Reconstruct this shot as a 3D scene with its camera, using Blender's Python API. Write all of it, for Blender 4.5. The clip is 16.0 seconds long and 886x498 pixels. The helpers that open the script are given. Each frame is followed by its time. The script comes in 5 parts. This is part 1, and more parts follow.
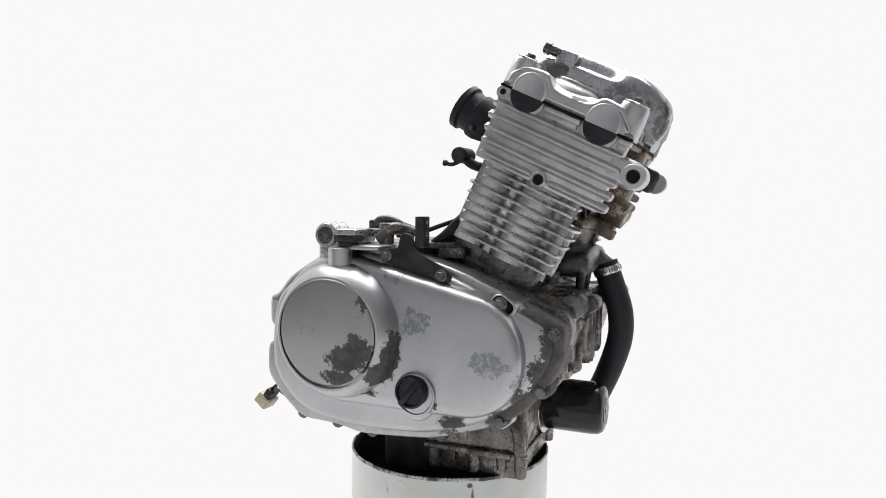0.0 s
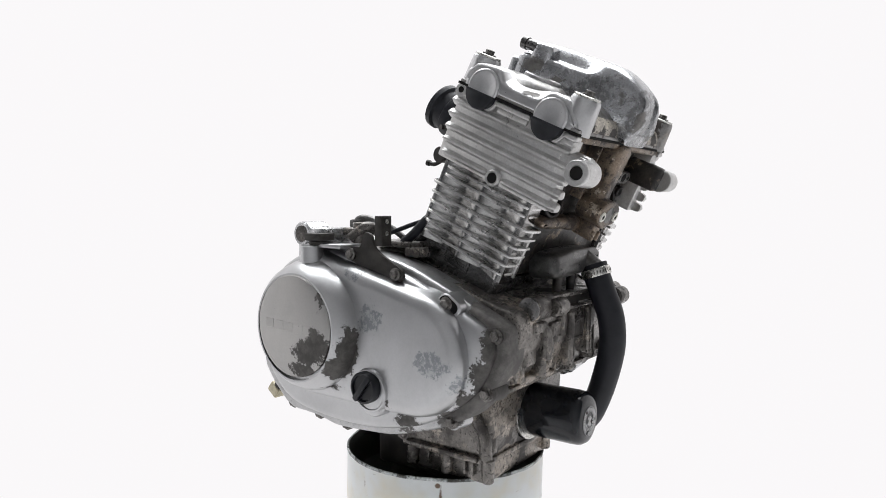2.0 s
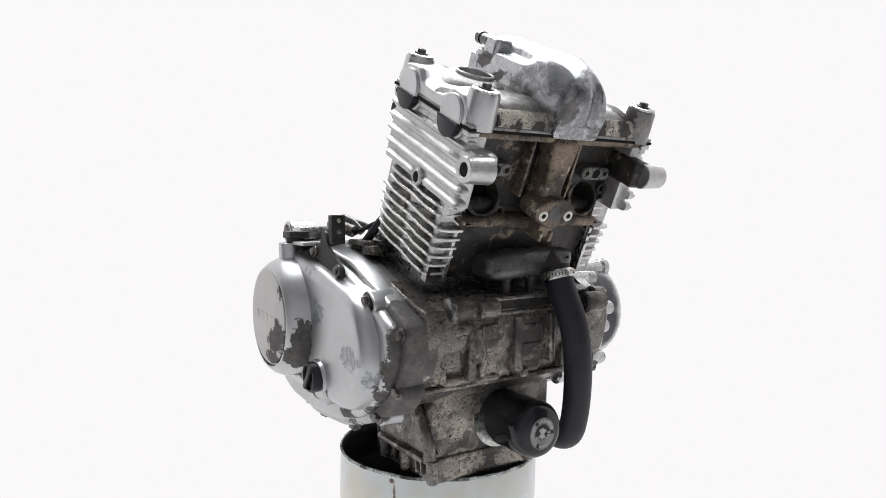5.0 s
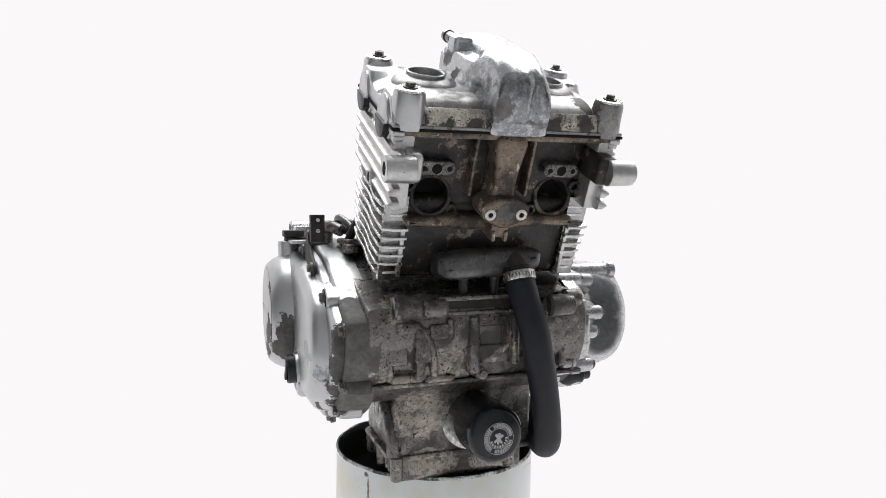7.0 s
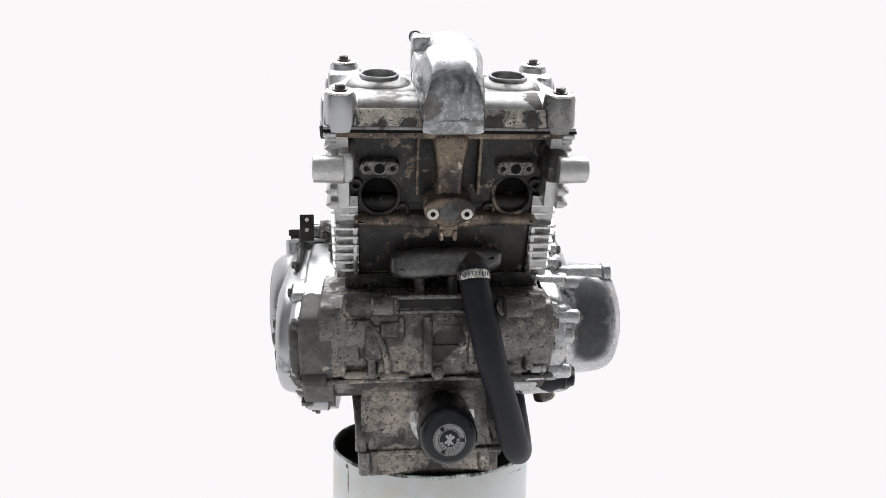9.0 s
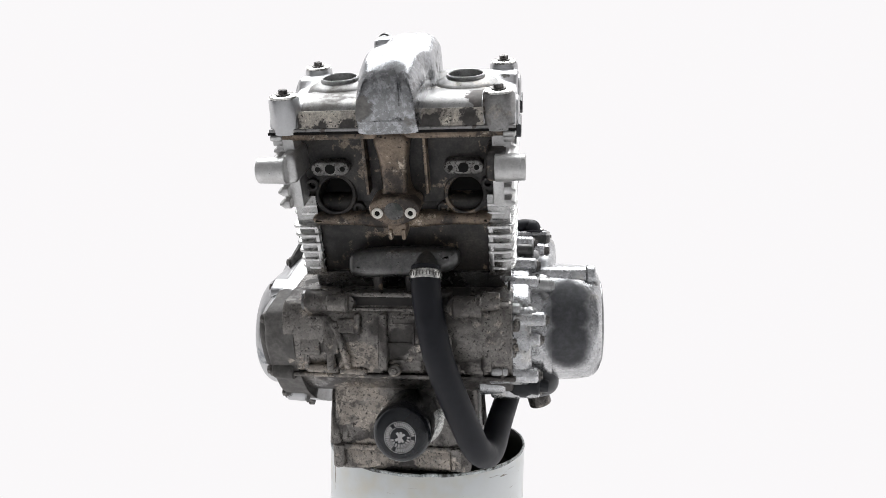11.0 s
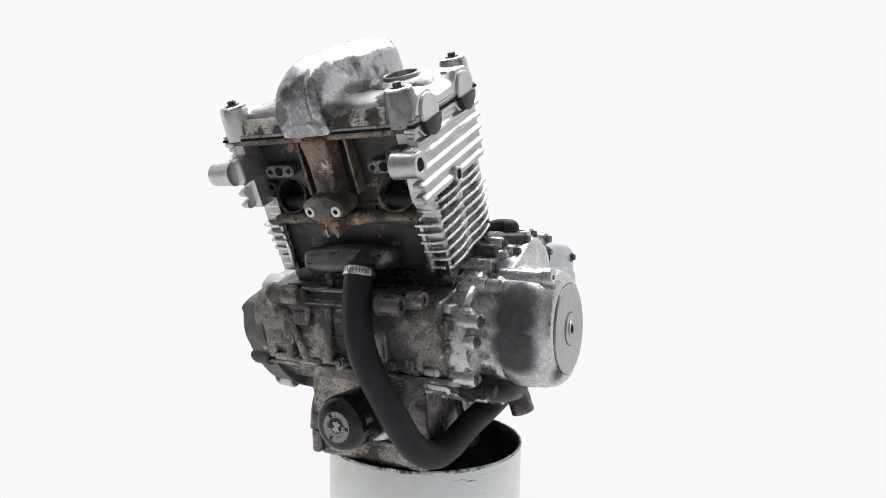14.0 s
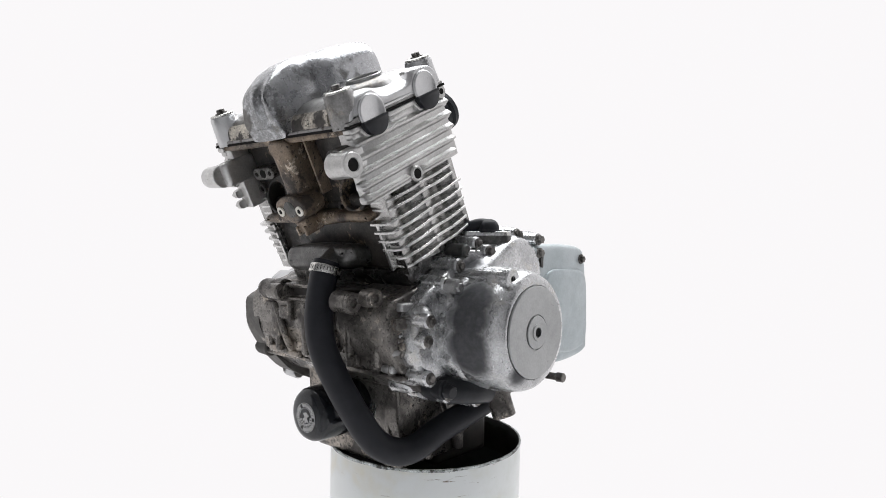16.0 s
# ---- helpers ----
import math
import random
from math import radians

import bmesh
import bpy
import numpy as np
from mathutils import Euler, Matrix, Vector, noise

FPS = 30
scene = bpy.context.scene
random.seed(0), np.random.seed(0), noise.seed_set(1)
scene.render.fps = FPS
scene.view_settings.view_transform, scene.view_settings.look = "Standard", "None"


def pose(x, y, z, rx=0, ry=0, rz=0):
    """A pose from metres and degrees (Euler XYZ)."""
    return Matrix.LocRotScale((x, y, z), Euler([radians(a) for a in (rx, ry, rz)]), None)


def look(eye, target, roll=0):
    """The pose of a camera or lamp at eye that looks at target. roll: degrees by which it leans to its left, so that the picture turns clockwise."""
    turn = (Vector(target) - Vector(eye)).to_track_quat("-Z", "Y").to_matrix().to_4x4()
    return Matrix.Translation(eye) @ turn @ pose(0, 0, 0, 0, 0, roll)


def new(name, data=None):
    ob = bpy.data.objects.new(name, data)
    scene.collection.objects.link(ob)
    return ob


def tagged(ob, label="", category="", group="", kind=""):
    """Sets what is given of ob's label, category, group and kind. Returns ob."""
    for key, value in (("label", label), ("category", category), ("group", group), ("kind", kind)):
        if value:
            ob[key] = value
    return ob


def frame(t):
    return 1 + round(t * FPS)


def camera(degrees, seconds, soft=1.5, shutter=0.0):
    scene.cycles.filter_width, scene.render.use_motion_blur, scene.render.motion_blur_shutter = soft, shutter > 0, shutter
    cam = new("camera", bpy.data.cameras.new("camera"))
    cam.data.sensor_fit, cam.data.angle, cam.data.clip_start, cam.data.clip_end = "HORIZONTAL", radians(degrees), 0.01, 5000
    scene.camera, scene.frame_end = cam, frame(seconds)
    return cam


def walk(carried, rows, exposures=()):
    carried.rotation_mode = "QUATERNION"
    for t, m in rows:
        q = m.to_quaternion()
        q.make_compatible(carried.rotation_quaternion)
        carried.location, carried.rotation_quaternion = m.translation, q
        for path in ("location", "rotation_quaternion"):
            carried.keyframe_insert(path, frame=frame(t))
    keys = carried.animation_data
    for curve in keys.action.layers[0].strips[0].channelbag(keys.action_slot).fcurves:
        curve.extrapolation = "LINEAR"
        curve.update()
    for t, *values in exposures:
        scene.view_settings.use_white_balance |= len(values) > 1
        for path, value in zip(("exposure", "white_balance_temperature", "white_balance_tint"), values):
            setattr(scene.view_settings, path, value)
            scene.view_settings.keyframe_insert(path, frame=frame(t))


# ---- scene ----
# A fixed camera one metre from a turntable; the engine and the drum under it turn together.
cam = camera(66.13, 16.0, soft=0.8)
EYE_Z = 0.66
HERE = pose(0, -1.0, EYE_Z) @ pose(0, 0, 0, 0, 0, 0.43) @ pose(0, 0, 0, 90 - 2.7245, 0, 0) @ pose(0, 0, 0, 0, 0, 0.985)
walk(cam, [(0.0, HERE), (16.0, HERE)])
RATE = -6.828
TURNS = [(k * 0.25, RATE * k * 0.25) for k in range(65)]

# ---- light ----
world = bpy.data.worlds.new("studio_air")
scene.world = world
world.use_nodes = True
world.node_tree.nodes["Background"].inputs[0].default_value = (0.9, 0.93, 1.0, 1)
world.node_tree.nodes["Background"].inputs[1].default_value = 0.11
scene.view_settings.exposure = 0.0


def area_lamp(name, m, w, h, power, colour=(1, 1, 1)):
    d = bpy.data.lights.new(name, "AREA")
    d.shape, d.size, d.size_y, d.energy, d.color = "RECTANGLE", w, h, power, colour
    ob = new(name, d)
    ob.matrix_world = m
    return ob


area_lamp("overhead_softbox", look((0.0, 0.75, 2.5), (0, 0.35, 0.3)), 2.6, 1.9, 86, (0.965, 0.982, 1.0))


# ---- materials ----
def shader(name):
    m = bpy.data.materials.new(name)
    m.use_nodes = True
    t = m.node_tree
    return m, t.nodes, t.links, t.nodes["Principled BSDF"]


def noise_node(N, L, vec, scale, detail=4.0, rough=0.55):
    n = N.new("ShaderNodeTexNoise")
    n.inputs["Scale"].default_value, n.inputs["Detail"].default_value, n.inputs["Roughness"].default_value = scale, detail, rough
    L.new(vec, n.inputs["Vector"])
    return n.outputs["Fac"]


def ramp(N, L, fac, lo, hi, a=0.0, b=1.0):
    r = N.new("ShaderNodeMapRange")
    r.interpolation_type = "SMOOTHSTEP"
    for k, v in zip(("From Min", "From Max", "To Min", "To Max"), (lo, hi, a, b)):
        r.inputs[k].default_value = v
    L.new(fac, r.inputs["Value"])
    return r.outputs["Result"]


def maths(N, L, op, a, b):
    n = N.new("ShaderNodeMath")
    n.operation = op
    for i, v in enumerate((a, b)):
        if isinstance(v, (int, float)):
            n.inputs[i].default_value = v
        else:
            L.new(v, n.inputs[i])
    return n.outputs[0]


def mix(N, L, fac, a, b):
    n = N.new("ShaderNodeMix")
    n.data_type = "RGBA"
    if isinstance(fac, (int, float)):
        n.inputs[0].default_value = fac
    else:
        L.new(fac, n.inputs[0])
    for i, v in ((6, a), (7, b)):
        if isinstance(v, tuple):
            n.inputs[i].default_value = (*v, 1)
        else:
            L.new(v, n.inputs[i])
    return n.outputs[2]


def blotch(N, L, pos, spots, wobble, amp, soft=0.0012):
    """A mask of ragged patches: spots are (x, y, z, radius, stretch y, stretch z)."""
    total = None
    for x, y, z, r, sy, sz in spots:
        m = N.new("ShaderNodeMapping")
        m.vector_type = "POINT"
        m.inputs["Location"].default_value = (-x, -y / sy, -z / sz)
        m.inputs["Scale"].default_value = (1, 1 / sy, 1 / sz)
        L.new(pos, m.inputs["Vector"])
        d = N.new("ShaderNodeVectorMath")
        d.operation = "LENGTH"
        L.new(m.outputs[0], d.inputs[0])
        v = maths(N, L, "SUBTRACT", r, d.outputs["Value"])
        total = v if total is None else maths(N, L, "MAXIMUM", total, v)
    w = maths(N, L, "MULTIPLY", maths(N, L, "SUBTRACT", wobble, 0.5), amp)
    return ramp(N, L, maths(N, L, "ADD", total, w), -soft, soft)


def bump(N, L, bsdf, height, strength, dist=0.001):
    b = N.new("ShaderNodeBump")
    b.inputs["Strength"].default_value, b.inputs["Distance"].default_value = strength, dist
    L.new(height, b.inputs["Height"])
    L.new(b.outputs[0], bsdf.inputs["Normal"])


def metal(name, light, dark, dirt, dirt_amount=0.5, rough=(0.3, 0.5), metallic=0.85, speck=0.5, grain=0.25, scale=22.0, spots=(), spot_colour=(0.12, 0.115, 0.11), spot_amp=0.03, pale=None, pale_amount=0.5, mottle=0.3, spot_soft=0.0012, film=(), film_colour=(0.22, 0.235, 0.25)):
    """Cast metal: two tones, grime in cloudy patches, specks of corrosion, ragged patches of wear or painted shade,
    thin flaked film.
    """
    m, N, L, P = shader(name)
    tc = N.new("ShaderNodeTexCoord").outputs["Object"]
    warp = N.new("ShaderNodeTexNoise")
    warp.inputs["Scale"].default_value, warp.inputs["Detail"].default_value = scale * 3.0, 3.0
    L.new(tc, warp.inputs["Vector"])
    push = N.new("ShaderNodeVectorMath")
    push.operation = "MULTIPLY_ADD"
    L.new(warp.outputs["Color"], push.inputs[0])
    push.inputs[1].default_value = (0.012, 0.012, 0.012)
    L.new(tc, push.inputs[2])
    bent = push.outputs[0]
    big, mid, fine = noise_node(N, L, bent, scale, 5), noise_node(N, L, tc, scale * 4.3, 6, 0.65), noise_node(N, L, tc, 900, 3)
    pit = noise_node(N, L, bent, 330, 3, 0.6)
    col = mix(N, L, ramp(N, L, big, 0.38, 0.62), light, dark)
    cut = 0.78 - 0.4 * dirt_amount
    grime = ramp(N, L, maths(N, L, "ADD", maths(N, L, "MULTIPLY", big, 0.60), maths(N, L, "MULTIPLY", mid, 0.50)), cut - 0.05, cut + 0.04)
    if pale:
        wash = ramp(N, L, noise_node(N, L, bent, scale * 1.7, 8, 0.72), 0.64 - 0.2 * pale_amount, 0.68 - 0.2 * pale_amount)
        col = mix(N, L, wash, col, pale)
    col = mix(N, L, grime, col, dirt)
    patchy = ramp(N, L, noise_node(N, L, tc, 85, 9, 0.8), 0.32, 0.68, 1 - mottle, 1 + mottle)
    grit = ramp(N, L, noise_node(N, L, tc, 420, 4, 0.7), 0.36, 0.64, 1 - 0.8 * mottle, 1 + 0.8 * mottle)
    patchy = maths(N, L, "MULTIPLY", patchy, grit)
    shade = N.new("ShaderNodeVectorMath")
    shade.operation = "SCALE"
    L.new(col, shade.inputs[0])
    L.new(patchy, shade.inputs["Scale"])
    col = shade.outputs[0]
    dots = ramp(N, L, pit, 0.715 - 0.10 * speck, 0.735 - 0.10 * speck)
    ragged = maths(N, L, "ADD", maths(N, L, "MULTIPLY", mid, 0.6), maths(N, L, "MULTIPLY", noise_node(N, L, tc, 190, 5, 0.7), 0.4)) if spots or film else None
    if film:
        thin = blotch(N, L, tc, film, ragged, 0.05, 0.002)
        thin = maths(N, L, "MULTIPLY", thin, ramp(N, L, noise_node(N, L, tc, 130, 6, 0.75), 0.42, 0.52, 0.15, 0.85))
        col = mix(N, L, thin, col, film_colour)
    col = mix(N, L, dots, col, (0.03, 0.027, 0.025))
    worn = None
    if spots:
        worn = blotch(N, L, tc, spots, ragged, spot_amp, spot_soft)
        tone = mix(N, L, ramp(N, L, maths(N, L, "ADD", maths(N, L, "MULTIPLY", mid, 0.5), maths(N, L, "MULTIPLY", noise_node(N, L, tc, 120, 8, 0.8), 0.5)), 0.40, 0.66), tuple(c * 0.8 for c in spot_colour), tuple(c * 1.6 for c in spot_colour))
        col = mix(N, L, worn, col, tone)
    L.new(col, P.inputs["Base Color"])
    rgh = ramp(N, L, mid, 0.3, 0.7, *rough)
    rgh = maths(N, L, "MAXIMUM", rgh, maths(N, L, "MULTIPLY", grime, 0.6))
    if worn is not None:
        rgh = maths(N, L, "MAXIMUM", rgh, maths(N, L, "MULTIPLY", worn, 0.65))
    L.new(rgh, P.inputs["Roughness"])
    met = maths(N, L, "MULTIPLY", maths(N, L, "SUBTRACT", 1.0, maths(N, L, "MULTIPLY", grime, 0.8)), metallic)
    if worn is not None:
        met = maths(N, L, "MULTIPLY", met, maths(N, L, "SUBTRACT", 1.0, maths(N, L, "MULTIPLY", worn, 0.8)))
    L.new(met, P.inputs["Metallic"])
    h = maths(N, L, "SUBTRACT", maths(N, L, "MULTIPLY", fine, 0.2), maths(N, L, "ADD", dots, maths(N, L, "MULTIPLY", mid, -0.6)))
    bump(N, L, P, h, grain, 0.0012)
    return m


def plain(name, a, b, rough=(0.4, 0.6), metallic=0.0, scale=40.0, grain=0.1, sheen=0.5):
    m, N, L, P = shader(name)
    tc = N.new("ShaderNodeTexCoord").outputs["Object"]
    n1, n2 = noise_node(N, L, tc, scale, 6, 0.6), noise_node(N, L, tc, scale * 14, 3)
    L.new(mix(N, L, ramp(N, L, n1, 0.35, 0.68), a, b), P.inputs["Base Color"])
    L.new(ramp(N, L, n1, 0.3, 0.7, *rough), P.inputs["Roughness"])
    P.inputs["Metallic"].default_value = metallic
    P.inputs["Specular IOR Level"].default_value = sheen
    bump(N, L, P, maths(N, L, "ADD", n1, maths(N, L, "MULTIPLY", n2, 0.4)), grain, 0.0008)
    return m


# the first three spots paint the shade on the boss flank beside the disc
M_COVER = metal("silver_lacquer", (0.50, 0.503, 0.51), (0.455, 0.458, 0.465), (0.16, 0.15, 0.145), 0.05, (0.30, 0.37), 0.91, -0.5, 0.010, 12, mottle=0.025, spot_amp=0.05, spot_colour=(0.072, 0.068, 0.064),
                spots=((0.208, 0.024, -0.152, 0.017, 0.8, 1.6), (0.212, 0.014, -0.176, 0.018, 1.1, 1.1), (0.20, -0.012, -0.203, 0.008, 2.2, 0.7), (0.168, 0.202, -0.135, 0.016, 1.0, 1.5), (0.168, 0.190, -0.168, 0.018, 0.9, 1.5),
                       (0.168, 0.172, -0.198, 0.015, 1.2, 1.2), (0.168, 0.148, -0.221, 0.013, 1.6, 0.8), (0.152, 0.212, -0.128, 0.029, 1.0, 1.2), (0.152, 0.210, -0.158, 0.029, 1.0, 1.2), (0.152, 0.194, -0.190, 0.029, 1.0, 1.2), (0.18, 0.090, -0.234, 0.010, 1.5, 1.0), (0.195, 0.032, -0.055, 0.005, 1.0, 1.3), (0.2, 0.078, -0.212, 0.004, 1, 1.5)),
                film=((0.20, 0.0525, -0.1188, 0.014, 1.1, 1.2), (0.20, 0.1413, -0.157, 0.016, 1.4, 0.9), (0.19, 0.165, -0.172, 0.010, 1.2, 1.2), (0.20, 0.022, -0.05, 0.010, 1.2, 1.6)))
M_DISC = metal("silver_cap_lacquer", (0.42, 0.412, 0.402), (0.385, 0.38, 0.372), (0.2, 0.19, 0.18), 0.04, (0.30, 0.36), 0.87, -0.5, 0.010, 12, mottle=0.025, spot_amp=0.05, spot_colour=(0.072, 0.068, 0.064),
               spots=((0.230, -0.006, -0.150, 0.017, 1.1, 1.0), (0.230, -0.020, -0.162, 0.018, 1.3, 0.9), (0.230, -0.030, -0.182, 0.011, 1.8, 0.8), (0.230, -0.043, -0.160, 0.007, 1.2, 0.8), (0.230, -0.0, -0.098, 0.004, 1, 1.8)))
M_FIN = metal("bare_fin_alloy", (0.57, 0.567, 0.56), (0.48, 0.476, 0.468), (0.11, 0.10, 0.09), 0.14, (0.34, 0.44), 0.88, 0.05, 0.05, 26, mottle=0.08)
# barrel alloy toned below the fins to put shade into the gaps
M_WALL = metal("shaded_barrel_alloy", (0.46, 0.457, 0.45), (0.28, 0.277, 0.27), (0.04, 0.037, 0.034), 0.22, (0.14, 0.22), 0.97, 0.1, 0.03, 20, mottle=0.10)
M_CYL = metal("cylinder_alloy", (0.66, 0.656, 0.648), (0.48, 0.476, 0.468), (0.07, 0.065, 0.06), 0.16, (0.24, 0.36), 0.93, 0.1, 0.05, 24, mottle=0.1)
M_LID = metal("peeled_silver_lid", (0.30, 0.296, 0.292), (0.215, 0.211, 0.206), (0.13, 0.12, 0.11), 0.40, (0.36, 0.5), 0.88, 0.25, 0.25, 17, mottle=0.14, pale=(0.29, 0.272, 0.25), pale_amount=0.3, spot_amp=0.05, spot_colour=(0.07, 0.06, 0.055),
              spots=((0.075, 0.292, 0.098, 0.010, 1, 1.3), (0.035, 0.295, 0.098, 0.012, 1, 1.2), (-0.018, 0.305, 0.110, 0.014, 1, 1.6), (-0.085, 0.285, 0.103, 0.009, 1, 1.4), (-0.10, 0.262, 0.122, 0.020, 1.2, 1.0), (0.131, 0.222, 0.140, 0.009, 1.0, 1.3), (0.034, 0.215, 0.200, 0.008, 2.2, 0.6), (0.02, 0.3, 0.125, 0.008, 1, 1.6), (-0.06, 0.292, 0.094, 0.008, 1, 1), (0.1, 0.285, 0.1, 0.007, 1, 1.2)))
# first two spots paint the shade under the cylinders and coolant pipe
M_CASE = metal("stained_shaded_case_alloy", (0.195, 0.183, 0.170), (0.115, 0.107, 0.099), (0.055, 0.049, 0.045), 0.48, (0.2, 0.42), 0.62, 1.15, 0.3, 13, pale=(0.37, 0.33, 0.285), pale_amount=0.38, mottle=0.24, spot_amp=0.04, spot_colour=(0.05, 0.046, 0.042),
               spots=((0.02, 0.190, -0.075, 0.030, 1.0, 0.6), (-0.06, 0.190, -0.078, 0.030, 1.0, 0.6), (0.085, 0.205, -0.15, 0.016, 1.0, 1.6), (0.006, 0.215, -0.150, 0.014, 1.0, 1.5)),
               film=((0.052, 0.213, -0.168, 0.026, 1.0, 0.8), (0.066, 0.157, -0.235, 0.036, 1.0, 1.0), (0.050, 0.150, -0.306, 0.034, 1.0, 0.6), (0.105, 0.195, -0.095, 0.022, 1.0, 1.0), (-0.030, 0.150, -0.310, 0.026, 1.0, 0.6), (0.10, 0.20, -0.185, 0.018, 1.0, 0.7)), film_colour=(0.37, 0.328, 0.283))
# soot colour whose black also stands for shade in the front recess
M_SOOT_SHADE = metal("sooty_shaded_alloy", (0.040, 0.035, 0.031), (0.022, 0.0195, 0.018), (0.012, 0.011, 0.010), 0.45, (0.3, 0.55), 0.2, 0.6, 0.4, 16, pale=(0.19, 0.15, 0.112), pale_amount=0.42, mottle=0.35)
M_RUST = metal("heat_browned_alloy", (0.22, 0.172, 0.13), (0.12, 0.094, 0.072), (0.04, 0.031, 0.026), 0.45, (0.32, 0.5), 0.55, 0.9, 0.3, 24, pale=(0.50, 0.435, 0.355), pale_amount=0.36, mottle=0.2)
M_ALT = metal("oxidised_cover_alloy", (0.60, 0.603, 0.61), (0.46, 0.464, 0.472), (0.12, 0.117, 0.114), 0.19, (0.2, 0.33), 0.84, 0.4, 0.3, 18, mottle=0.14, pale=(0.50, 0.495, 0.48), pale_amount=0.35, spot_amp=0.022, spot_soft=0.009, spot_colour=(0.06, 0.061, 0.066),
              spots=((-0.195, 0.165, -0.118, 0.030, 1.0, 1.0), (-0.195, 0.165, -0.152, 0.030, 1.0, 1.0), (-0.195, 0.145, -0.10, 0.026, 1.0, 1.0), (-0.195, 0.15, -0.165, 0.026, 1, 1), (-0.238, 0.115, -0.185, 0.014, 1.0, 1.0), (-0.16, 0.11, -0.06, 0.012, 1.5, 1)))
M_END = metal("smooth_silver_lacquer", (0.56, 0.562, 0.568), (0.50, 0.502, 0.508), (0.2, 0.19, 0.18), 0.05, (0.28, 0.36), 0.9, -0.2, 0.02, 12, mottle=0.04, spot_amp=0.03, spot_colour=(0.085, 0.08, 0.075),
              spots=((0.128, 0.222, 0.142, 0.010, 1.0, 1.2), (-0.128, 0.25, 0.10, 0.008, 1.2, 1), (-0.12, 0.2, 0.165, 0.007, 2.2, 0.6)))
# spots mix peeling with shade painted under the ledge and in the groove
M_HUMP = metal("weathered_shaded_hump_silver", (0.49, 0.495, 0.508), (0.40, 0.408, 0.422), (0.15, 0.147, 0.143), 0.22, (0.2, 0.32), 0.94, 0.2, 0.12, 15, mottle=0.10, spot_amp=0.045, spot_colour=(0.15, 0.145, 0.138),
               spots=((0.034, 0.170, 0.190, 0.012, 1.4, 0.8), (0.036, 0.196, 0.165, 0.010, 1.6, 0.5), (0.024, 0.312, 0.100, 0.016, 1, 1.4), (-0.012, 0.318, 0.112, 0.010, 1, 2.6), (-0.028, 0.308, 0.092, 0.012, 1, 1.0), (0.004, 0.318, 0.084, 0.012, 1.4, 0.7)),
               film=((-0.040, 0.262, 0.165, 0.012, 1.5, 0.8), (0.0, 0.322, 0.105, 0.046, 1.0, 1.1), (0.036, 0.25, 0.15, 0.022, 1.3, 0.8)), film_colour=(0.20, 0.203, 0.205))
M_FLAKE = metal("flaking_cream_lacquer", (0.46, 0.425, 0.375), (0.34, 0.31, 0.27), (0.075, 0.066, 0.058), 0.40, (0.35, 0.55), 0.45, 0.95, 0.6, 20, mottle=0.25, pale=(0.58, 0.54, 0.47), pale_amount=0.5, spot_amp=0.03, spot_colour=(0.05, 0.045, 0.042),
                spots=((0.075, 0.285, 0.095, 0.009, 1, 1.0), (0.045, 0.285, 0.095, 0.012, 1, 0.8), (-0.045, 0.285, 0.096, 0.012, 1, 1.1), (-0.085, 0.285, 0.103, 0.010, 1, 1.4), (0.1, 0.285, 0.1, 0.008, 1, 1.2)))
M_FLANGE = metal("dull_flange_alloy", (0.42, 0.42, 0.42), (0.32, 0.32, 0.318), (0.09, 0.083, 0.077), 0.33, (0.34, 0.5), 0.85, 0.5, 0.25, 22, mottle=0.16)
M_EDGE = metal("stained_edge_alloy", (0.47, 0.472, 0.476), (0.42, 0.422, 0.426), (0.13, 0.122, 0.115), 0.16, (0.3, 0.42), 0.9, 0.3, 0.12, 16, mottle=0.10, spot_amp=0.05, spot_colour=(0.105, 0.10, 0.095),
               spots=((0.150, 0.216, -0.125, 0.034, 1.0, 1.2), (0.150, 0.214, -0.158, 0.034, 1.0, 1.2), (0.150, 0.196, -0.190, 0.034, 1.0, 1.2), (0.150, 0.162, -0.222, 0.032, 1.3, 1.0), (0.16, 0.090, -0.25, 0.012, 1.5, 1.0), (0.150, 0.190, -0.100, 0.026, 1.0, 0.8)))
M_BASE = metal("grey_base_alloy", (0.19, 0.188, 0.186), (0.14, 0.138, 0.136), (0.05, 0.047, 0.044), 0.16, (0.2, 0.3), 0.88, -0.1, 0.06, 20, mottle=0.06)
M_PLATE = metal("dull_disc_alloy", (0.40, 0.406, 0.408), (0.345, 0.351, 0.353), (0.14, 0.135, 0.13), 0.14, (0.3, 0.42), 0.85, 0.0, 0.04, 14, mottle=0.07)
M_SPOT = metal("spotted_flange_alloy", (0.20, 0.195, 0.186), (0.13, 0.126, 0.12), (0.05, 0.045, 0.04), 0.3, (0.35, 0.5), 0.7, 1.5, 0.6, 40)
M_PIPE = metal("dull_pipe_alloy", (0.15, 0.148, 0.146), (0.09, 0.089, 0.087), (0.03, 0.036, 0.032), 0.3, (0.25, 0.42), 0.75, 0.3, 0.2, 18, mottle=0.18)
M_PALE = metal("chalky_painted_cover", (0.50, 0.545, 0.565), (0.42, 0.47, 0.49), (0.26, 0.27, 0.27), 0.12, (0.3, 0.42), 0.3, -0.3, 0.03, 12, mottle=0.06)
M_BOLT = metal("dull_bolt_steel", (0.20, 0.19, 0.18), (0.11, 0.105, 0.10), (0.04, 0.035, 0.03), 0.4, (0.35, 0.55), 0.9, 0.2, 0.2, 60)
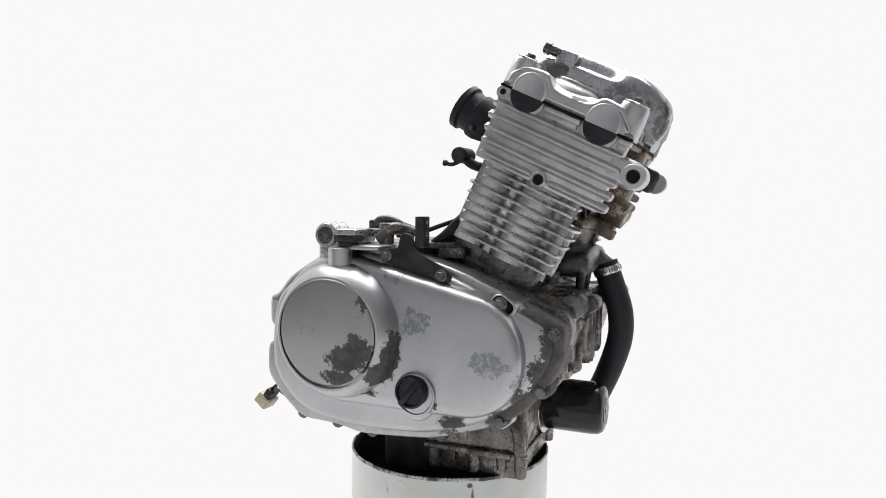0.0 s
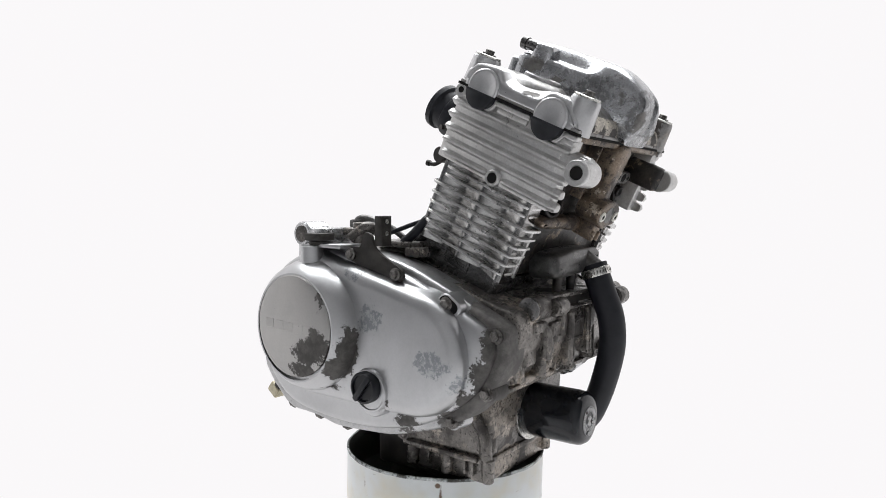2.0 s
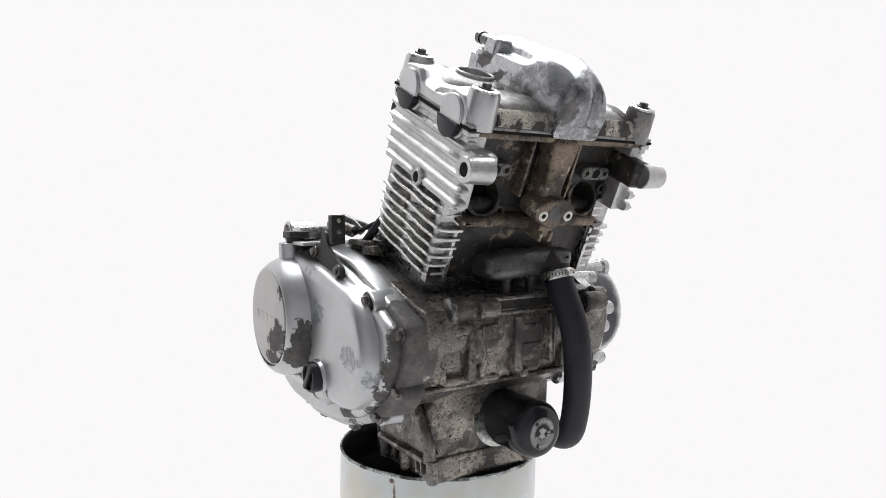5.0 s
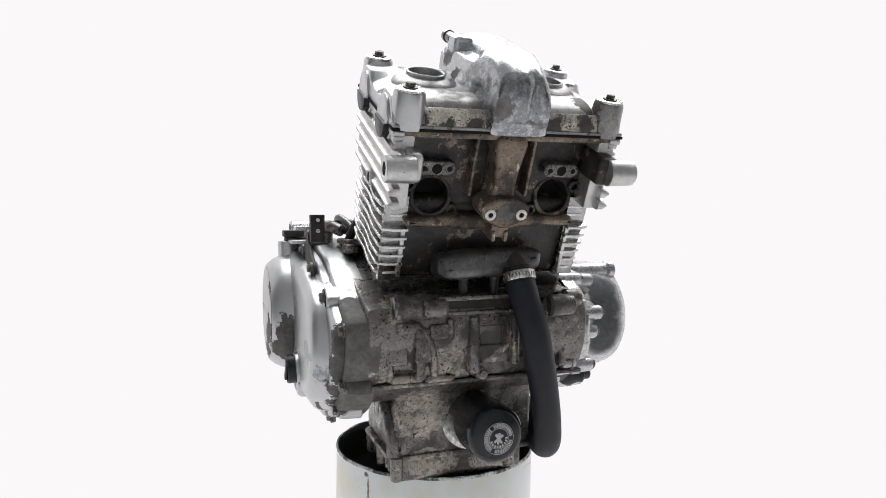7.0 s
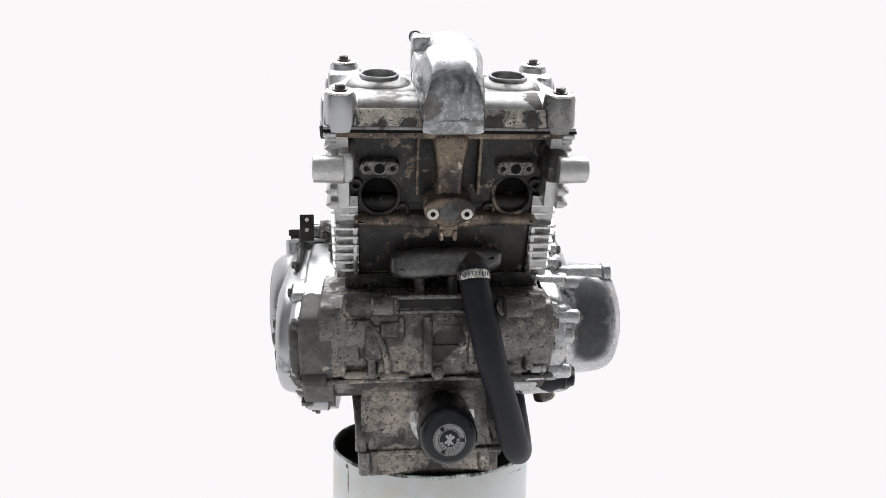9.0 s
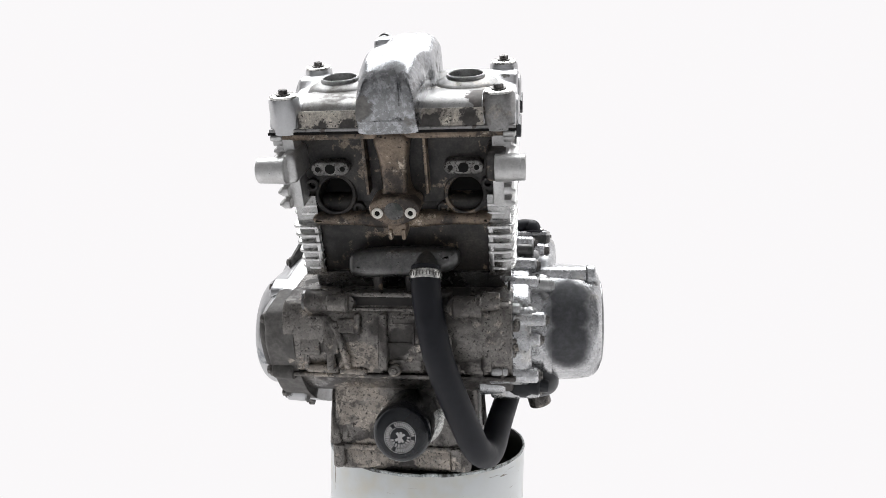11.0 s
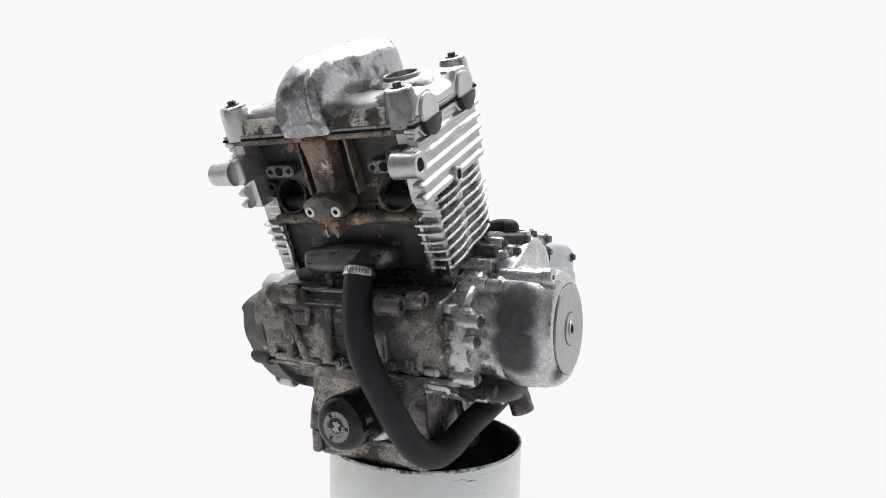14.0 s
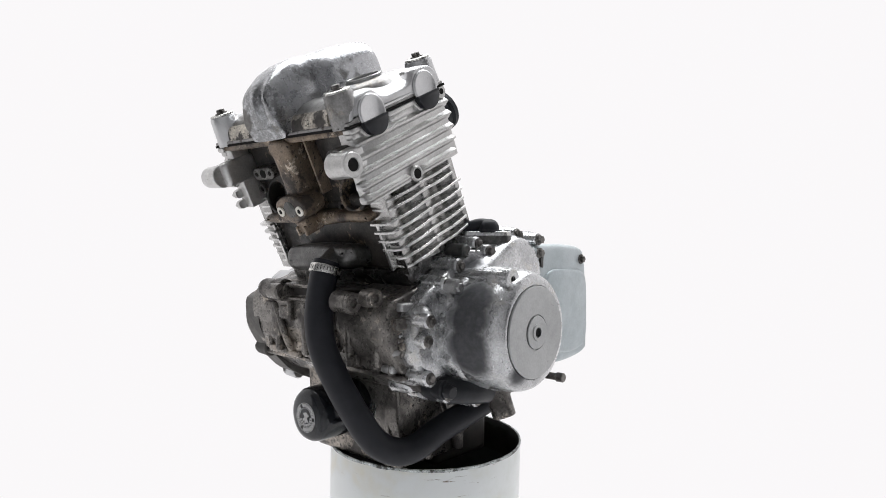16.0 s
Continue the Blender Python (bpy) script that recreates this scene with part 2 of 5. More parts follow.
M_ZINC = metal("bright_zinc", (0.62, 0.61, 0.58), (0.5, 0.5, 0.48), (0.3, 0.28, 0.25), 0.1, (0.2, 0.35), 1.0, 0.0, 0.05, 60)
M_RUBBER = plain("black_hose_rubber", (0.0095, 0.0102, 0.014), (0.016, 0.017, 0.022), (0.45, 0.6), 0.0, 60, 0.14, 0.28)
M_BLACK = plain("black_gloss_paint", (0.008, 0.009, 0.0115), (0.013, 0.0145, 0.018), (0.10, 0.18), 0.0, 20, 0.02, 0.4)
M_PLASTIC = plain("black_plastic", (0.010, 0.011, 0.014), (0.02, 0.021, 0.025), (0.3, 0.45), 0.0, 50, 0.08, 0.3)
# black for grimy parts, and for the painted shade in the filler well
M_GUNK_SHADE = plain("black_grime_and_shade", (0.02, 0.018, 0.016), (0.05, 0.046, 0.042), (0.4, 0.65), 0.0, 45, 0.5, 0.35)
# near-black plugs paint the shade inside holes; also the gasket and joint seams
M_VOID = plain("black_seal_and_hole_shade", (0.008, 0.008, 0.008), (0.015, 0.014, 0.013), (0.6, 0.8), 0.0, 60, 0.1, 0.1)
M_CREAM = plain("yellowed_nylon", (0.55, 0.5, 0.36), (0.45, 0.4, 0.27), (0.4, 0.5), 0.0, 60, 0.05)
M_PRINT = plain("white_print", (0.55, 0.55, 0.55), (0.45, 0.45, 0.45), (0.5, 0.6), 0.0, 60, 0.02)
M_RING = plain("white_seal", (0.8, 0.78, 0.72), (0.65, 0.62, 0.56), (0.5, 0.6), 0.0, 80, 0.05)
M_WHITE = plain("white_paper", (0.86, 0.855, 0.86), (0.84, 0.835, 0.84), (0.8, 0.9), 0.0, 3, 0.01)
M_GREY = plain("grey_wall_paint", (0.56, 0.562, 0.565), (0.53, 0.532, 0.535), (0.8, 0.9), 0.0, 3, 0.03)

# ---- shapes ----
TILT_A = radians(25)
CT, ST = math.cos(TILT_A), math.sin(TILT_A)
LEAN_M = Matrix(((1, 0, 0, 0), (0, CT, ST, 0), (0, -ST, CT, 0), (0, 0, 0, 1)))  # (x, across, along the bores) to (x, y, z)


def lean(x, s, n):
    return LEAN_M @ Vector((x, s, n))


def part(name, bm, material, parent, label="", m=None, sharp=38):
    """One mesh object under a thing or a part."""
    if m is not None:
        bmesh.ops.transform(bm, matrix=m, verts=bm.verts)
    bmesh.ops.recalc_face_normals(bm, faces=bm.faces)
    me = bpy.data.meshes.new(name)
    bm.to_mesh(me)
    bm.free()
    me.materials.append(material)
    me.shade_smooth()
    me.set_sharp_from_angle(angle=radians(sharp))
    ob = new(name, me)
    ob.parent = parent
    if label:
        ob["label"] = label
    return ob


def join(*bms):
    out = bmesh.new()
    for b in bms:
        me = bpy.data.meshes.new("tmp")
        b.to_mesh(me)
        b.free()
        out.from_mesh(me)
        bpy.data.meshes.remove(me)
    return out


def box(x0, x1, y0, y1, z0, z1, r=0.0, seg=2):
    bm = bmesh.new()
    bmesh.ops.create_cube(bm, size=1, matrix=Matrix.LocRotScale(((x0 + x1) / 2, (y0 + y1) / 2, (z0 + z1) / 2), None, (abs(x1 - x0), abs(y1 - y0), abs(z1 - z0))))
    if r:
        bmesh.ops.bevel(bm, geom=bm.edges[:], offset=r, segments=seg, affect="EDGES", profile=0.5)
    return bm


def chaikin(pts, times=2, k=0.22):
    for _ in range(times):
        out = []
        for i in range(len(pts)):
            a, b = pts[i], pts[(i + 1) % len(pts)]
            out += [tuple((1 - k) * p + k * q for p, q in zip(a, b)), tuple(k * p + (1 - k) * q for p, q in zip(a, b))]
        pts = out
    return pts


def inset(pts, d):
    """Move a closed outline inwards by d."""
    area = sum(a[0] * b[1] - b[0] * a[1] for a, b in zip(pts, pts[1:] + pts[:1]))
    sg = 1 if area > 0 else -1
    out = []
    for i, p in enumerate(pts):
        a, b = Vector(pts[i - 1]), Vector(pts[(i + 1) % len(pts)])
        t = (b - a).normalized()
        out.append((p[0] - sg * t.y * d, p[1] + sg * t.x * d))
    return out


def skin(rings, caps=True):
    bm = bmesh.new()
    vs = [[bm.verts.new(p) for p in r] for r in rings]
    n = len(vs[0])
    for a, b in zip(vs, vs[1:]):
        for i in range(n):
            bm.faces.new((a[i], a[(i + 1) % n], b[(i + 1) % n], b[i]))
    if caps:
        bm.faces.new(vs[0])
        bm.faces.new(vs[-1][::-1])
    return bm


def slab(pts, x0, x1, r=0.0, steps=4, axis="x", flare=0.0):
    """An outline drawn out from x0 to x1, its far edge rounded by r, wider by flare at x0."""
    sg = 1 if x1 > x0 else -1
    lay = [(x0, -flare)]
    if r:
        lay += [(x1 - sg * r * (1 - math.sin(k / steps * math.pi / 2)), r * (1 - math.cos(k / steps * math.pi / 2))) for k in range(steps + 1)]
    else:
        lay.append((x1, 0.0))
    put = {"x": lambda h, p: (h, p[0], p[1]), "y": lambda h, p: (p[0], h, p[1]), "z": lambda h, p: (p[0], p[1], h)}[axis]
    return skin([[put(h, p) for p in (inset(pts, d) if d else pts)] for h, d in lay])


def hull(c1, r1, c2, r2, n=40):
    """The outline round two circles."""
    d = Vector(c2) - Vector(c1)
    base, off = math.atan2(d.y, d.x), math.acos((r1 - r2) / d.length)
    pts = []
    for k in range(n + 1):
        a = base + off + (2 * math.pi - 2 * off) * k / n
        pts.append((c1[0] + r1 * math.cos(a), c1[1] + r1 * math.sin(a)))
    for k in range(n + 1):
        a = base - off + 2 * off * k / n
        pts.append((c2[0] + r2 * math.cos(a), c2[1] + r2 * math.sin(a)))
    return pts


def lathe(p, way, profile, seg=32):
    """A turned form: profile rows are (distance along way, radius)."""
    q = Vector(way).normalized().to_track_quat("Z", "Y")
    p = Vector(p)
    rings = [[p + q @ Vector((max(r, 1e-5) * math.cos(2 * math.pi * k / seg), max(r, 1e-5) * math.sin(2 * math.pi * k / seg), d)) for k in range(seg)] for d, r in profile]
    return skin(rings)


def rod(a, b, r, r2=None, seg=20, edge=0.0):
    a, b = Vector(a), Vector(b)
    d, r2 = (b - a).length, r if r2 is None else r2
    prof = [(0, r - edge), (edge, r), (d - edge, r2), (d, r2 - edge)] if edge else [(0, r), (d, r2)]
    return lathe(a, b - a, prof, seg)


def hexbolt(p, way, r=0.006, h=0.005, flange=0.008):
    w = Vector(way).normalized()
    p = Vector(p)
    return join(lathe(p, w, [(-0.004, flange), (0.0016, flange), (0.0022, flange * 0.85)], 20), lathe(p, w, [(0.001, r), (h, r), (h + 0.0008, r * 0.85)], 6))


def socket_ring(p, way, ro, ri, h, seg=32):
    """A tube end: outer wall, rim and bore."""
    return lathe(p, way, [(0, ro), (h - 0.001, ro), (h, ro - 0.001), (h, ri + 0.0008), (h - 0.001, ri), (h * 0.1, ri), (h * 0.1, 0)], seg)


def curve_points(pts, n=10):
    pts = [Vector(p) for p in pts]
    ext = [2 * pts[0] - pts[1]] + pts + [2 * pts[-1] - pts[-2]]
    out = []
    for i in range(1, len(ext) - 2):
        a, b, c, d = ext[i - 1:i + 3]
        for k in range(n):
            t = k / n
            out.append(0.5 * (2 * b + (c - a) * t + (2 * a - 5 * b + 4 * c - d) * t * t + (3 * b - a - 3 * c + d) * t ** 3))
    return out + [pts[-1]]


def pipe(pts, r, seg=16, n=10, radii=None):
    path = curve_points(pts, n)
    rings, up = [], Vector((0.3, 0.2, 1)).normalized()
    for i, p in enumerate(path):
        t = (path[min(i + 1, len(path) - 1)] - path[max(i - 1, 0)]).normalized()
        u = (up - t * up.dot(t)).normalized()
        up = u
        v = t.cross(u)
        rr = r if radii is None else radii(i / (len(path) - 1))
        rings.append([p + rr * (u * math.cos(2 * math.pi * k / seg) + v * math.sin(2 * math.pi * k / seg)) for k in range(seg)])
    return skin(rings)


def arc(c, r, a0, a1, n=16):
    return [(c[0] + r * math.cos(radians(a0 + (a1 - a0) * k / n)), c[1] + r * math.sin(radians(a0 + (a1 - a0) * k / n))) for k in range(n + 1)]


def rough_up(bm, amount, size, seed=0.0):
    """Uneven sand-cast surface."""
    for v in bm.verts:
        v.co += noise.noise_vector(v.co / size + Vector((seed, seed, seed))) * amount
    return bm

# ---- studio ----
fl = part("floor", box(-6, 6, -4, 6, -0.05, 0), M_WHITE, None)
tagged(fl, "seamless white studio floor", "floor", kind="structure")
# white sweep: one sheet with its own even glow that runs from the stand up round the far side
M_GLOW, GN, GL, GP = shader("glowing_white_backdrop")
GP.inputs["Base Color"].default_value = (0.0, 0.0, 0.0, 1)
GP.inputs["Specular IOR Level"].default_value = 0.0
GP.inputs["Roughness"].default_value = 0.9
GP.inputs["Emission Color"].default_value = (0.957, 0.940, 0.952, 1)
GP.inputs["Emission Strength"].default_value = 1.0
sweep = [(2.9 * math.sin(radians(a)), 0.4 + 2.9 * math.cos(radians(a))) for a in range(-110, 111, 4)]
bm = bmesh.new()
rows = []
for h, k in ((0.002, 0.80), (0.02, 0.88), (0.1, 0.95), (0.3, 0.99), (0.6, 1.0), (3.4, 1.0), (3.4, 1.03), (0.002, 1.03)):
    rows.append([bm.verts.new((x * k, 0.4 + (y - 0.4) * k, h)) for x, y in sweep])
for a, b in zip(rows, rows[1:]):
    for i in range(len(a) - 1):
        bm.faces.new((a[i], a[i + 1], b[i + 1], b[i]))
# the sheet's floor part glows too and lights the engine from below
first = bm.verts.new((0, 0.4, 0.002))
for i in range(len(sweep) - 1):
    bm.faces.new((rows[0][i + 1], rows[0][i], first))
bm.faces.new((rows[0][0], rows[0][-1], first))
tagged(part("backdrop", bm, M_GLOW, None), "self-glowing white paper backdrop sweep", "backdrop", kind="structure")
# unseen: the wall is added to limit front light, the ceiling closes the room
tagged(part("light_limit_wall", box(-6, 6, -3.1, -3.0, 0, 3.5), M_GREY, None), "added unseen grey wall limiting the front light", "wall", kind="structure")
tagged(part("ceiling", box(-6, 6, -3.1, 6, 3.5, 3.6), M_GREY, None), "added unseen grey ceiling", "ceiling", kind="structure")

# ---- the two turning things ----
RIM_Z = EYE_Z - 0.326
SEAT = Matrix.Rotation(radians(247.996), 4, "Z") @ Matrix.Rotation(radians(1.2345), 4, "Y")
engine = tagged(new("motorcycle_engine"), "worn silver twin-cylinder motorcycle engine standing on a drum", "engine")
drum = tagged(new("steel_drum"), "scratched white-painted open steel drum holding the engine", "drum")
SHIFT = Vector((0.02825, 0, 0)) + SEAT.to_3x3().inverted() @ Vector((0, 0, 0.326))


def epart(name, bm, material, label="", m=None, sharp=38):
    ob = part(name, bm, material, engine, label, m, sharp)
    ob.location = SHIFT
    return ob


def motions():
    walk(engine, [(t, pose(0, 0, RIM_Z, 0, 0, a) @ SEAT) for t, a in TURNS])
    walk(drum, [(t, pose(0, 0, 0, 0, 0, a)) for t, a in TURNS])


# ---- crankcase ----
CASE = chaikin([(-0.13, -0.06), (-0.02, -0.035), (0.055, -0.045), (0.19, -0.095), (0.215, -0.10), (0.222, -0.125), (0.212, -0.165), (0.195, -0.19), (0.15, -0.225), (0.02, -0.245), (-0.10, -0.24), (-0.145, -0.19), (-0.15, -0.11)], 2)
case = epart("crankcase", join(slab(CASE, -0.02, 0.146, 0.004), slab(CASE, -0.02, -0.128, 0.004)), M_CASE, "grey-brown stained cast crankcase with painted shade under the cylinders")
LOW = [(0.02, -0.225), (0.150, -0.195), (0.160, -0.20), (0.157, -0.262), (0.150, -0.292), (0.02, -0.292)]
lower = epart("lower_crankcase", join(slab(LOW, 0.0, 0.100, 0.006), slab(LOW, 0.0, -0.083, 0.006)), M_CASE, "speckled grey-brown lower crankcase")
part("corner_rib", join(pipe([(0.100, 0.150, -0.291), (0.100, 0.146, -0.26), (0.104, 0.125, -0.225)], 0.008, 12), box(0.09, 0.1075, 0.03, 0.14, -0.2975, -0.2895, 0.003)), M_CASE, lower)
epart("sump_keel", rough_up(box(-0.055, 0.066, -0.06, 0.06, -0.352, -0.235, 0.012, 3), 0.002, 0.03), M_GUNK_SHADE, "black sump underside")
pan = epart("oil_pan", join(box(-0.074, 0.095, 0.03, 0.1475, -0.3265, -0.2935, 0.006, 3), box(-0.084, 0.102, 0.02, 0.1535, -0.299, -0.2915, 0.002)), M_CASE, "spotted grey-brown alloy oil pan")
for x, y in ((0.096, 0.150), (0.098, 0.09), (0.098, 0.035), (-0.055, 0.148), (-0.079, 0.10), (-0.08, 0.04)):
    part("pan_lug", rod((x, y, -0.322), (x, y, -0.291), 0.0075, 0.0085, 16, 0.002), M_CASE, pan)
for y in (0.062, 0.118, 0.13):
    part("pan_rib", box(0.095, 0.1015, y - 0.002, y + 0.002, -0.316, -0.298, 0.001), M_CASE, pan)
# front face castings
for x, z0, z1, w, y in ((0.086, -0.118, -0.182, 0.010, 0.215), (0.022, -0.112, -0.180, 0.012, 0.219), (-0.030, -0.112, -0.172, 0.010, 0.219), (-0.098, -0.100, -0.182, 0.012, 0.207), (0.052, -0.112, -0.138, 0.009, 0.221), (-0.055, -0.125, -0.185, 0.008, 0.213), (0.118, -0.105, -0.185, 0.008, 0.205), (-0.116, -0.13, -0.19, 0.007, 0.200)):
    part("rib", rough_up(box(x - w / 2, x + w / 2, y - 0.05, y + 0.006, z1, z0, 0.004, 3), 0.001, 0.02), M_CASE, case)
# mount tubes lying across the front
for x0, x1, y, z, r, hole in ((0.070, 0.1165, 0.2150, -0.0995, 0.0140, 0), (0.060, 0.086, 0.229, -0.100, 0.0105, 0), (-0.062, -0.0945, 0.2395, -0.1020, 0.0125, 1), (-0.092, -0.114, 0.222, -0.097, 0.0110, 1)):
    sg = 1 if x1 > x0 else -1
    forms = [rod((x0, y, z), (x1 - sg * 0.004 * hole, y, z), r * 1.05, r, 24, 0.0025), rough_up(rod((x0 + sg * 0.004, y, z), (x0 + sg * 0.008, y - 0.05, z - 0.012), r * 0.9, r * 1.2, 16), 0.001, 0.01)]
    if hole:
        forms.append(socket_ring((x1 - sg * 0.006, y, z), (sg, 0, 0), r * 0.95, r * 0.45, 0.006, 24))
    part("mount_boss", join(*forms), M_CASE, case, "grimy cast mount boss")
part("boss_face", lathe((0.1150, 0.2150, -0.0995), (1, 0, 0), [(0, 0.0132), (0.0024, 0.0132), (0.0032, 0.0122), (0.0034, 0.0)], 32), M_BASE, case, "dull round end of the mount boss")
part("slot_lip", join(box(-0.056, 0.066, 0.17, 0.2215, -0.0940, -0.0885, 0.002), box(-0.056, 0.066, 0.17, 0.2215, -0.1105, -0.1060, 0.002)), M_CASE, case)
part("slot", box(-0.054, 0.063, 0.17, 0.2150, -0.1065, -0.0935), M_GUNK_SHADE, case, "dark slot in the case front")
part("split_line", box(-0.132, 0.15, 0.10, 0.2005, -0.1945, -0.1890, 0.002), M_CASE, case)
for x, w, z0, z1, y in ((0.052, 0.062, -0.186, -0.145, 0.209), (-0.004, 0.04, -0.15, -0.112, 0.220), (0.118, 0.05, -0.188, -0.125, 0.199), (-0.078, 0.036, -0.186, -0.118, 0.207), (0.058, 0.03, -0.142, -0.115, 0.217), (-0.045, 0.028, -0.140, -0.112, 0.217), (-0.002, 0.045, -0.186, -0.156, 0.208), (-0.118, 0.026, -0.165, -0.12, 0.198), (0.116, 0.03, -0.120, -0.100, 0.203)):
    part("cast_pad", rough_up(box(x - w / 2, x + w / 2, y - 0.05, y, z0, z1, 0.005, 3), 0.0018, 0.03, x * 9), M_CASE, case)
rnd = random.Random(7)
for k in range(46):
    x = rnd.choice((rnd.uniform(-0.135, -0.06), rnd.uniform(-0.135, -0.06), rnd.uniform(-0.05, 0.13)))
    z = rnd.uniform(-0.188, -0.112)
    y = 0.214 - 0.9 * max(0, -0.135 - z) * 0.35 - 0.25 * max(0, abs(x) - 0.08)
    w, h = rnd.uniform(0.006, 0.018), rnd.uniform(0.005, 0.016)
    part("cast_lump", rough_up(box(x - w / 2, x + w / 2, y - 0.02, y + rnd.uniform(0.002, 0.010 if x < -0.05 else 0.007), z - h / 2, z + h / 2, 0.0022, 2), 0.0012, 0.012, k * 1.7), M_CASE, case)
for k, (x0, y0, z0, x1, y1, z1, r) in enumerate(((0.085, 0.150, -0.205, 0.088, 0.152, -0.285, 0.004), (-0.05, 0.155, -0.2, -0.062, 0.150, -0.285, 0.005), (-0.072, 0.14, -0.2, -0.079, 0.12, -0.28, 0.005), (-0.08, 0.09, -0.215, -0.083, 0.06, -0.285, 0.005))):
    part("stiffener", rod((x0, y0, z0), (x1, y1, z1), r, r * 1.2, 12), M_CASE, lower)
for x, y, z in ((0.128, 0.203, -0.112), (0.128, 0.199, -0.178), (-0.116, 0.206, -0.118), (-0.06, 0.2105, -0.178), (0.010, 0.2125, -0.181)):
    part("case_bolt", join(rod((x, y - 0.02, z), (x, y + 0.002, z), 0.0085, 0.0075, 18, 0.001), hexbolt((x, y + 0.003, z), (0, 1, 0), 0.0048, 0.0045, 0.0068)), M_CASE, case)
part("recess_frame", join(box(-0.014, 0.020, 0.19, 0.2215, -0.1265, -0.1235, 0.001), box(-0.014, 0.020, 0.19, 0.2215, -0.1495, -0.1465, 0.001), box(-0.0155, -0.0125, 0.19, 0.2215, -0.1495, -0.1235, 0.001), box(0.0185, 0.0215, 0.19, 0.2215, -0.1495, -0.1235, 0.001)), M_CASE, case)
# blocks, ledges and pipes cast on the right-hand corner of the case
for x, y, z, w, d, h in ((0.100, 0.213, -0.122, 0.030, 0.020, 0.014), (0.112, 0.208, -0.150, 0.026, 0.018, 0.030), (0.084, 0.218, -0.142, 0.018, 0.014, 0.040), (0.064, 0.219, -0.128, 0.026, 0.012, 0.018), (0.098, 0.204, -0.182, 0.040, 0.016, 0.010), (0.060, 0.207, -0.184, 0.034, 0.014, 0.009), (0.126, 0.200, -0.170, 0.018, 0.016, 0.016)):
    part("cast_block", rough_up(box(x - w / 2, x + w / 2, y - d / 2, y + d / 2, z - h / 2, z + h / 2, 0.0035, 3), 0.0010, 0.014, x * 41), M_CASE, case)
part("cast_pipe", rough_up(pipe([(0.108, 0.204, -0.112), (0.094, 0.217, -0.118), (0.078, 0.221, -0.134), (0.070, 0.217, -0.160), (0.066, 0.206, -0.186)], 0.0050, 12), 0.0006, 0.01), M_CASE, case)
# deck under the cylinders
deck = chaikin([(0.05, -0.02), (0.184, -0.02), (0.190, 0.0), (0.188, 0.02), (0.066, 0.02), (0.055, 0.01)], 2)
epart("cylinder_base", join(slab(deck, 0, 0.1175, 0.008), slab(deck, 0, -0.1175, 0.008)), M_BASE, "smooth grey cylinder base flange", LEAN_M)

# ---- clutch cover on the rider's right ----
EDGE = [(-0.172, -0.103), (-0.172, -0.137), (-0.162, -0.146), (-0.161, -0.158), (-0.176, -0.166), (-0.177, -0.204), (-0.159, -0.229), (-0.125, -0.259), (-0.072, -0.261), (-0.04, -0.268), (-0.008, -0.267), (0.061, -0.262), (0.132, -0.239), (0.166, -0.221), (0.192, -0.195), (0.217, -0.154), (0.218, -0.116), (0.206, -0.108), (0.19, -0.102), (0.15, -0.082), (0.081, -0.053), (-0.001, -0.036), (-0.04, -0.030), (-0.08, -0.038), (-0.14, -0.074), (-0.16, -0.099)]
cover = epart("clutch_cover", join(slab([(0.02 + (y - 0.02) * 0.965, -0.15 + (z + 0.15) * 0.955) for y, z in chaikin([(-0.16, -0.10), (-0.168, -0.15), (-0.165, -0.205), (-0.118, -0.252), (-0.03, -0.262), (0.06, -0.258), (0.13, -0.236), (0.19, -0.192), (0.212, -0.150), (0.212, -0.118), (0.15, -0.086), (0.081, -0.056), (-0.001, -0.039), (-0.04, -0.033), (-0.08, -0.041), (-0.135, -0.075)], 3)], 0.165, 0.182, 0.010), slab(hull((-0.049, -0.133), 0.090, (0.105, -0.152), 0.072), 0.165, 0.2015, 0.016, 6, flare=0.006)), M_COVER, "silver lacquered clutch cover with ragged peeled patches and painted boss shade")
part("cover_flange", slab(chaikin(EDGE, 2, 0.17), 0.132, 0.169, 0.006, flare=0.001), M_EDGE, cover, "stained silver bolting flange")
C1 = (-0.0485, -0.131)
part("round_boss", lathe((0, C1[0], C1[1] - 0.002), (1, 0, 0), [(0.17, 0.089), (0.185, 0.0855), (0.199, 0.0825), (0.210, 0.0790), (0.2195, 0.0745), (0.2255, 0.0695), (0.2280, 0.0668), (0.2280, 0.0645), (0.223, 0.0640), (0.223, 0)], 72), M_COVER, cover)
disc = part("disc_cap", lathe((0, *C1), (1, 0, 0), [(0.221, 0.0628), (0.2278, 0.0628), (0.2292, 0.0615), (0.2302, 0.054), (0.2304, 0)], 72), M_DISC, cover, "plain silver disc with a worn corner")
# raised maker's mark as plain bars
for k in range(5):
    y0 = -0.0955 + k * 0.0176
    part("emblem_bar", box(0.2297, 0.23075, y0, y0 + 0.0140, -0.1355 - 0.0010 * k, -0.1245 - 0.0010 * k, 0.0004, 1), M_DISC, disc)
# oil filler
part("filler_well", lathe((0, 0.0535, -0.189), (1, 0, -0.05), [(0.185, 0.0285), (0.199, 0.0268), (0.2045, 0.0248), (0.2050, 0.0232), (0.2040, 0.0222), (0.199, 0.0215), (0.199, 0)], 40), M_COVER, cover)
part("well_lip", slab(hull((0.0545, -0.196), 0.025, (0.054, -0.214), 0.018, 20), 0.18, 0.2025, 0.008), M_COVER, cover)
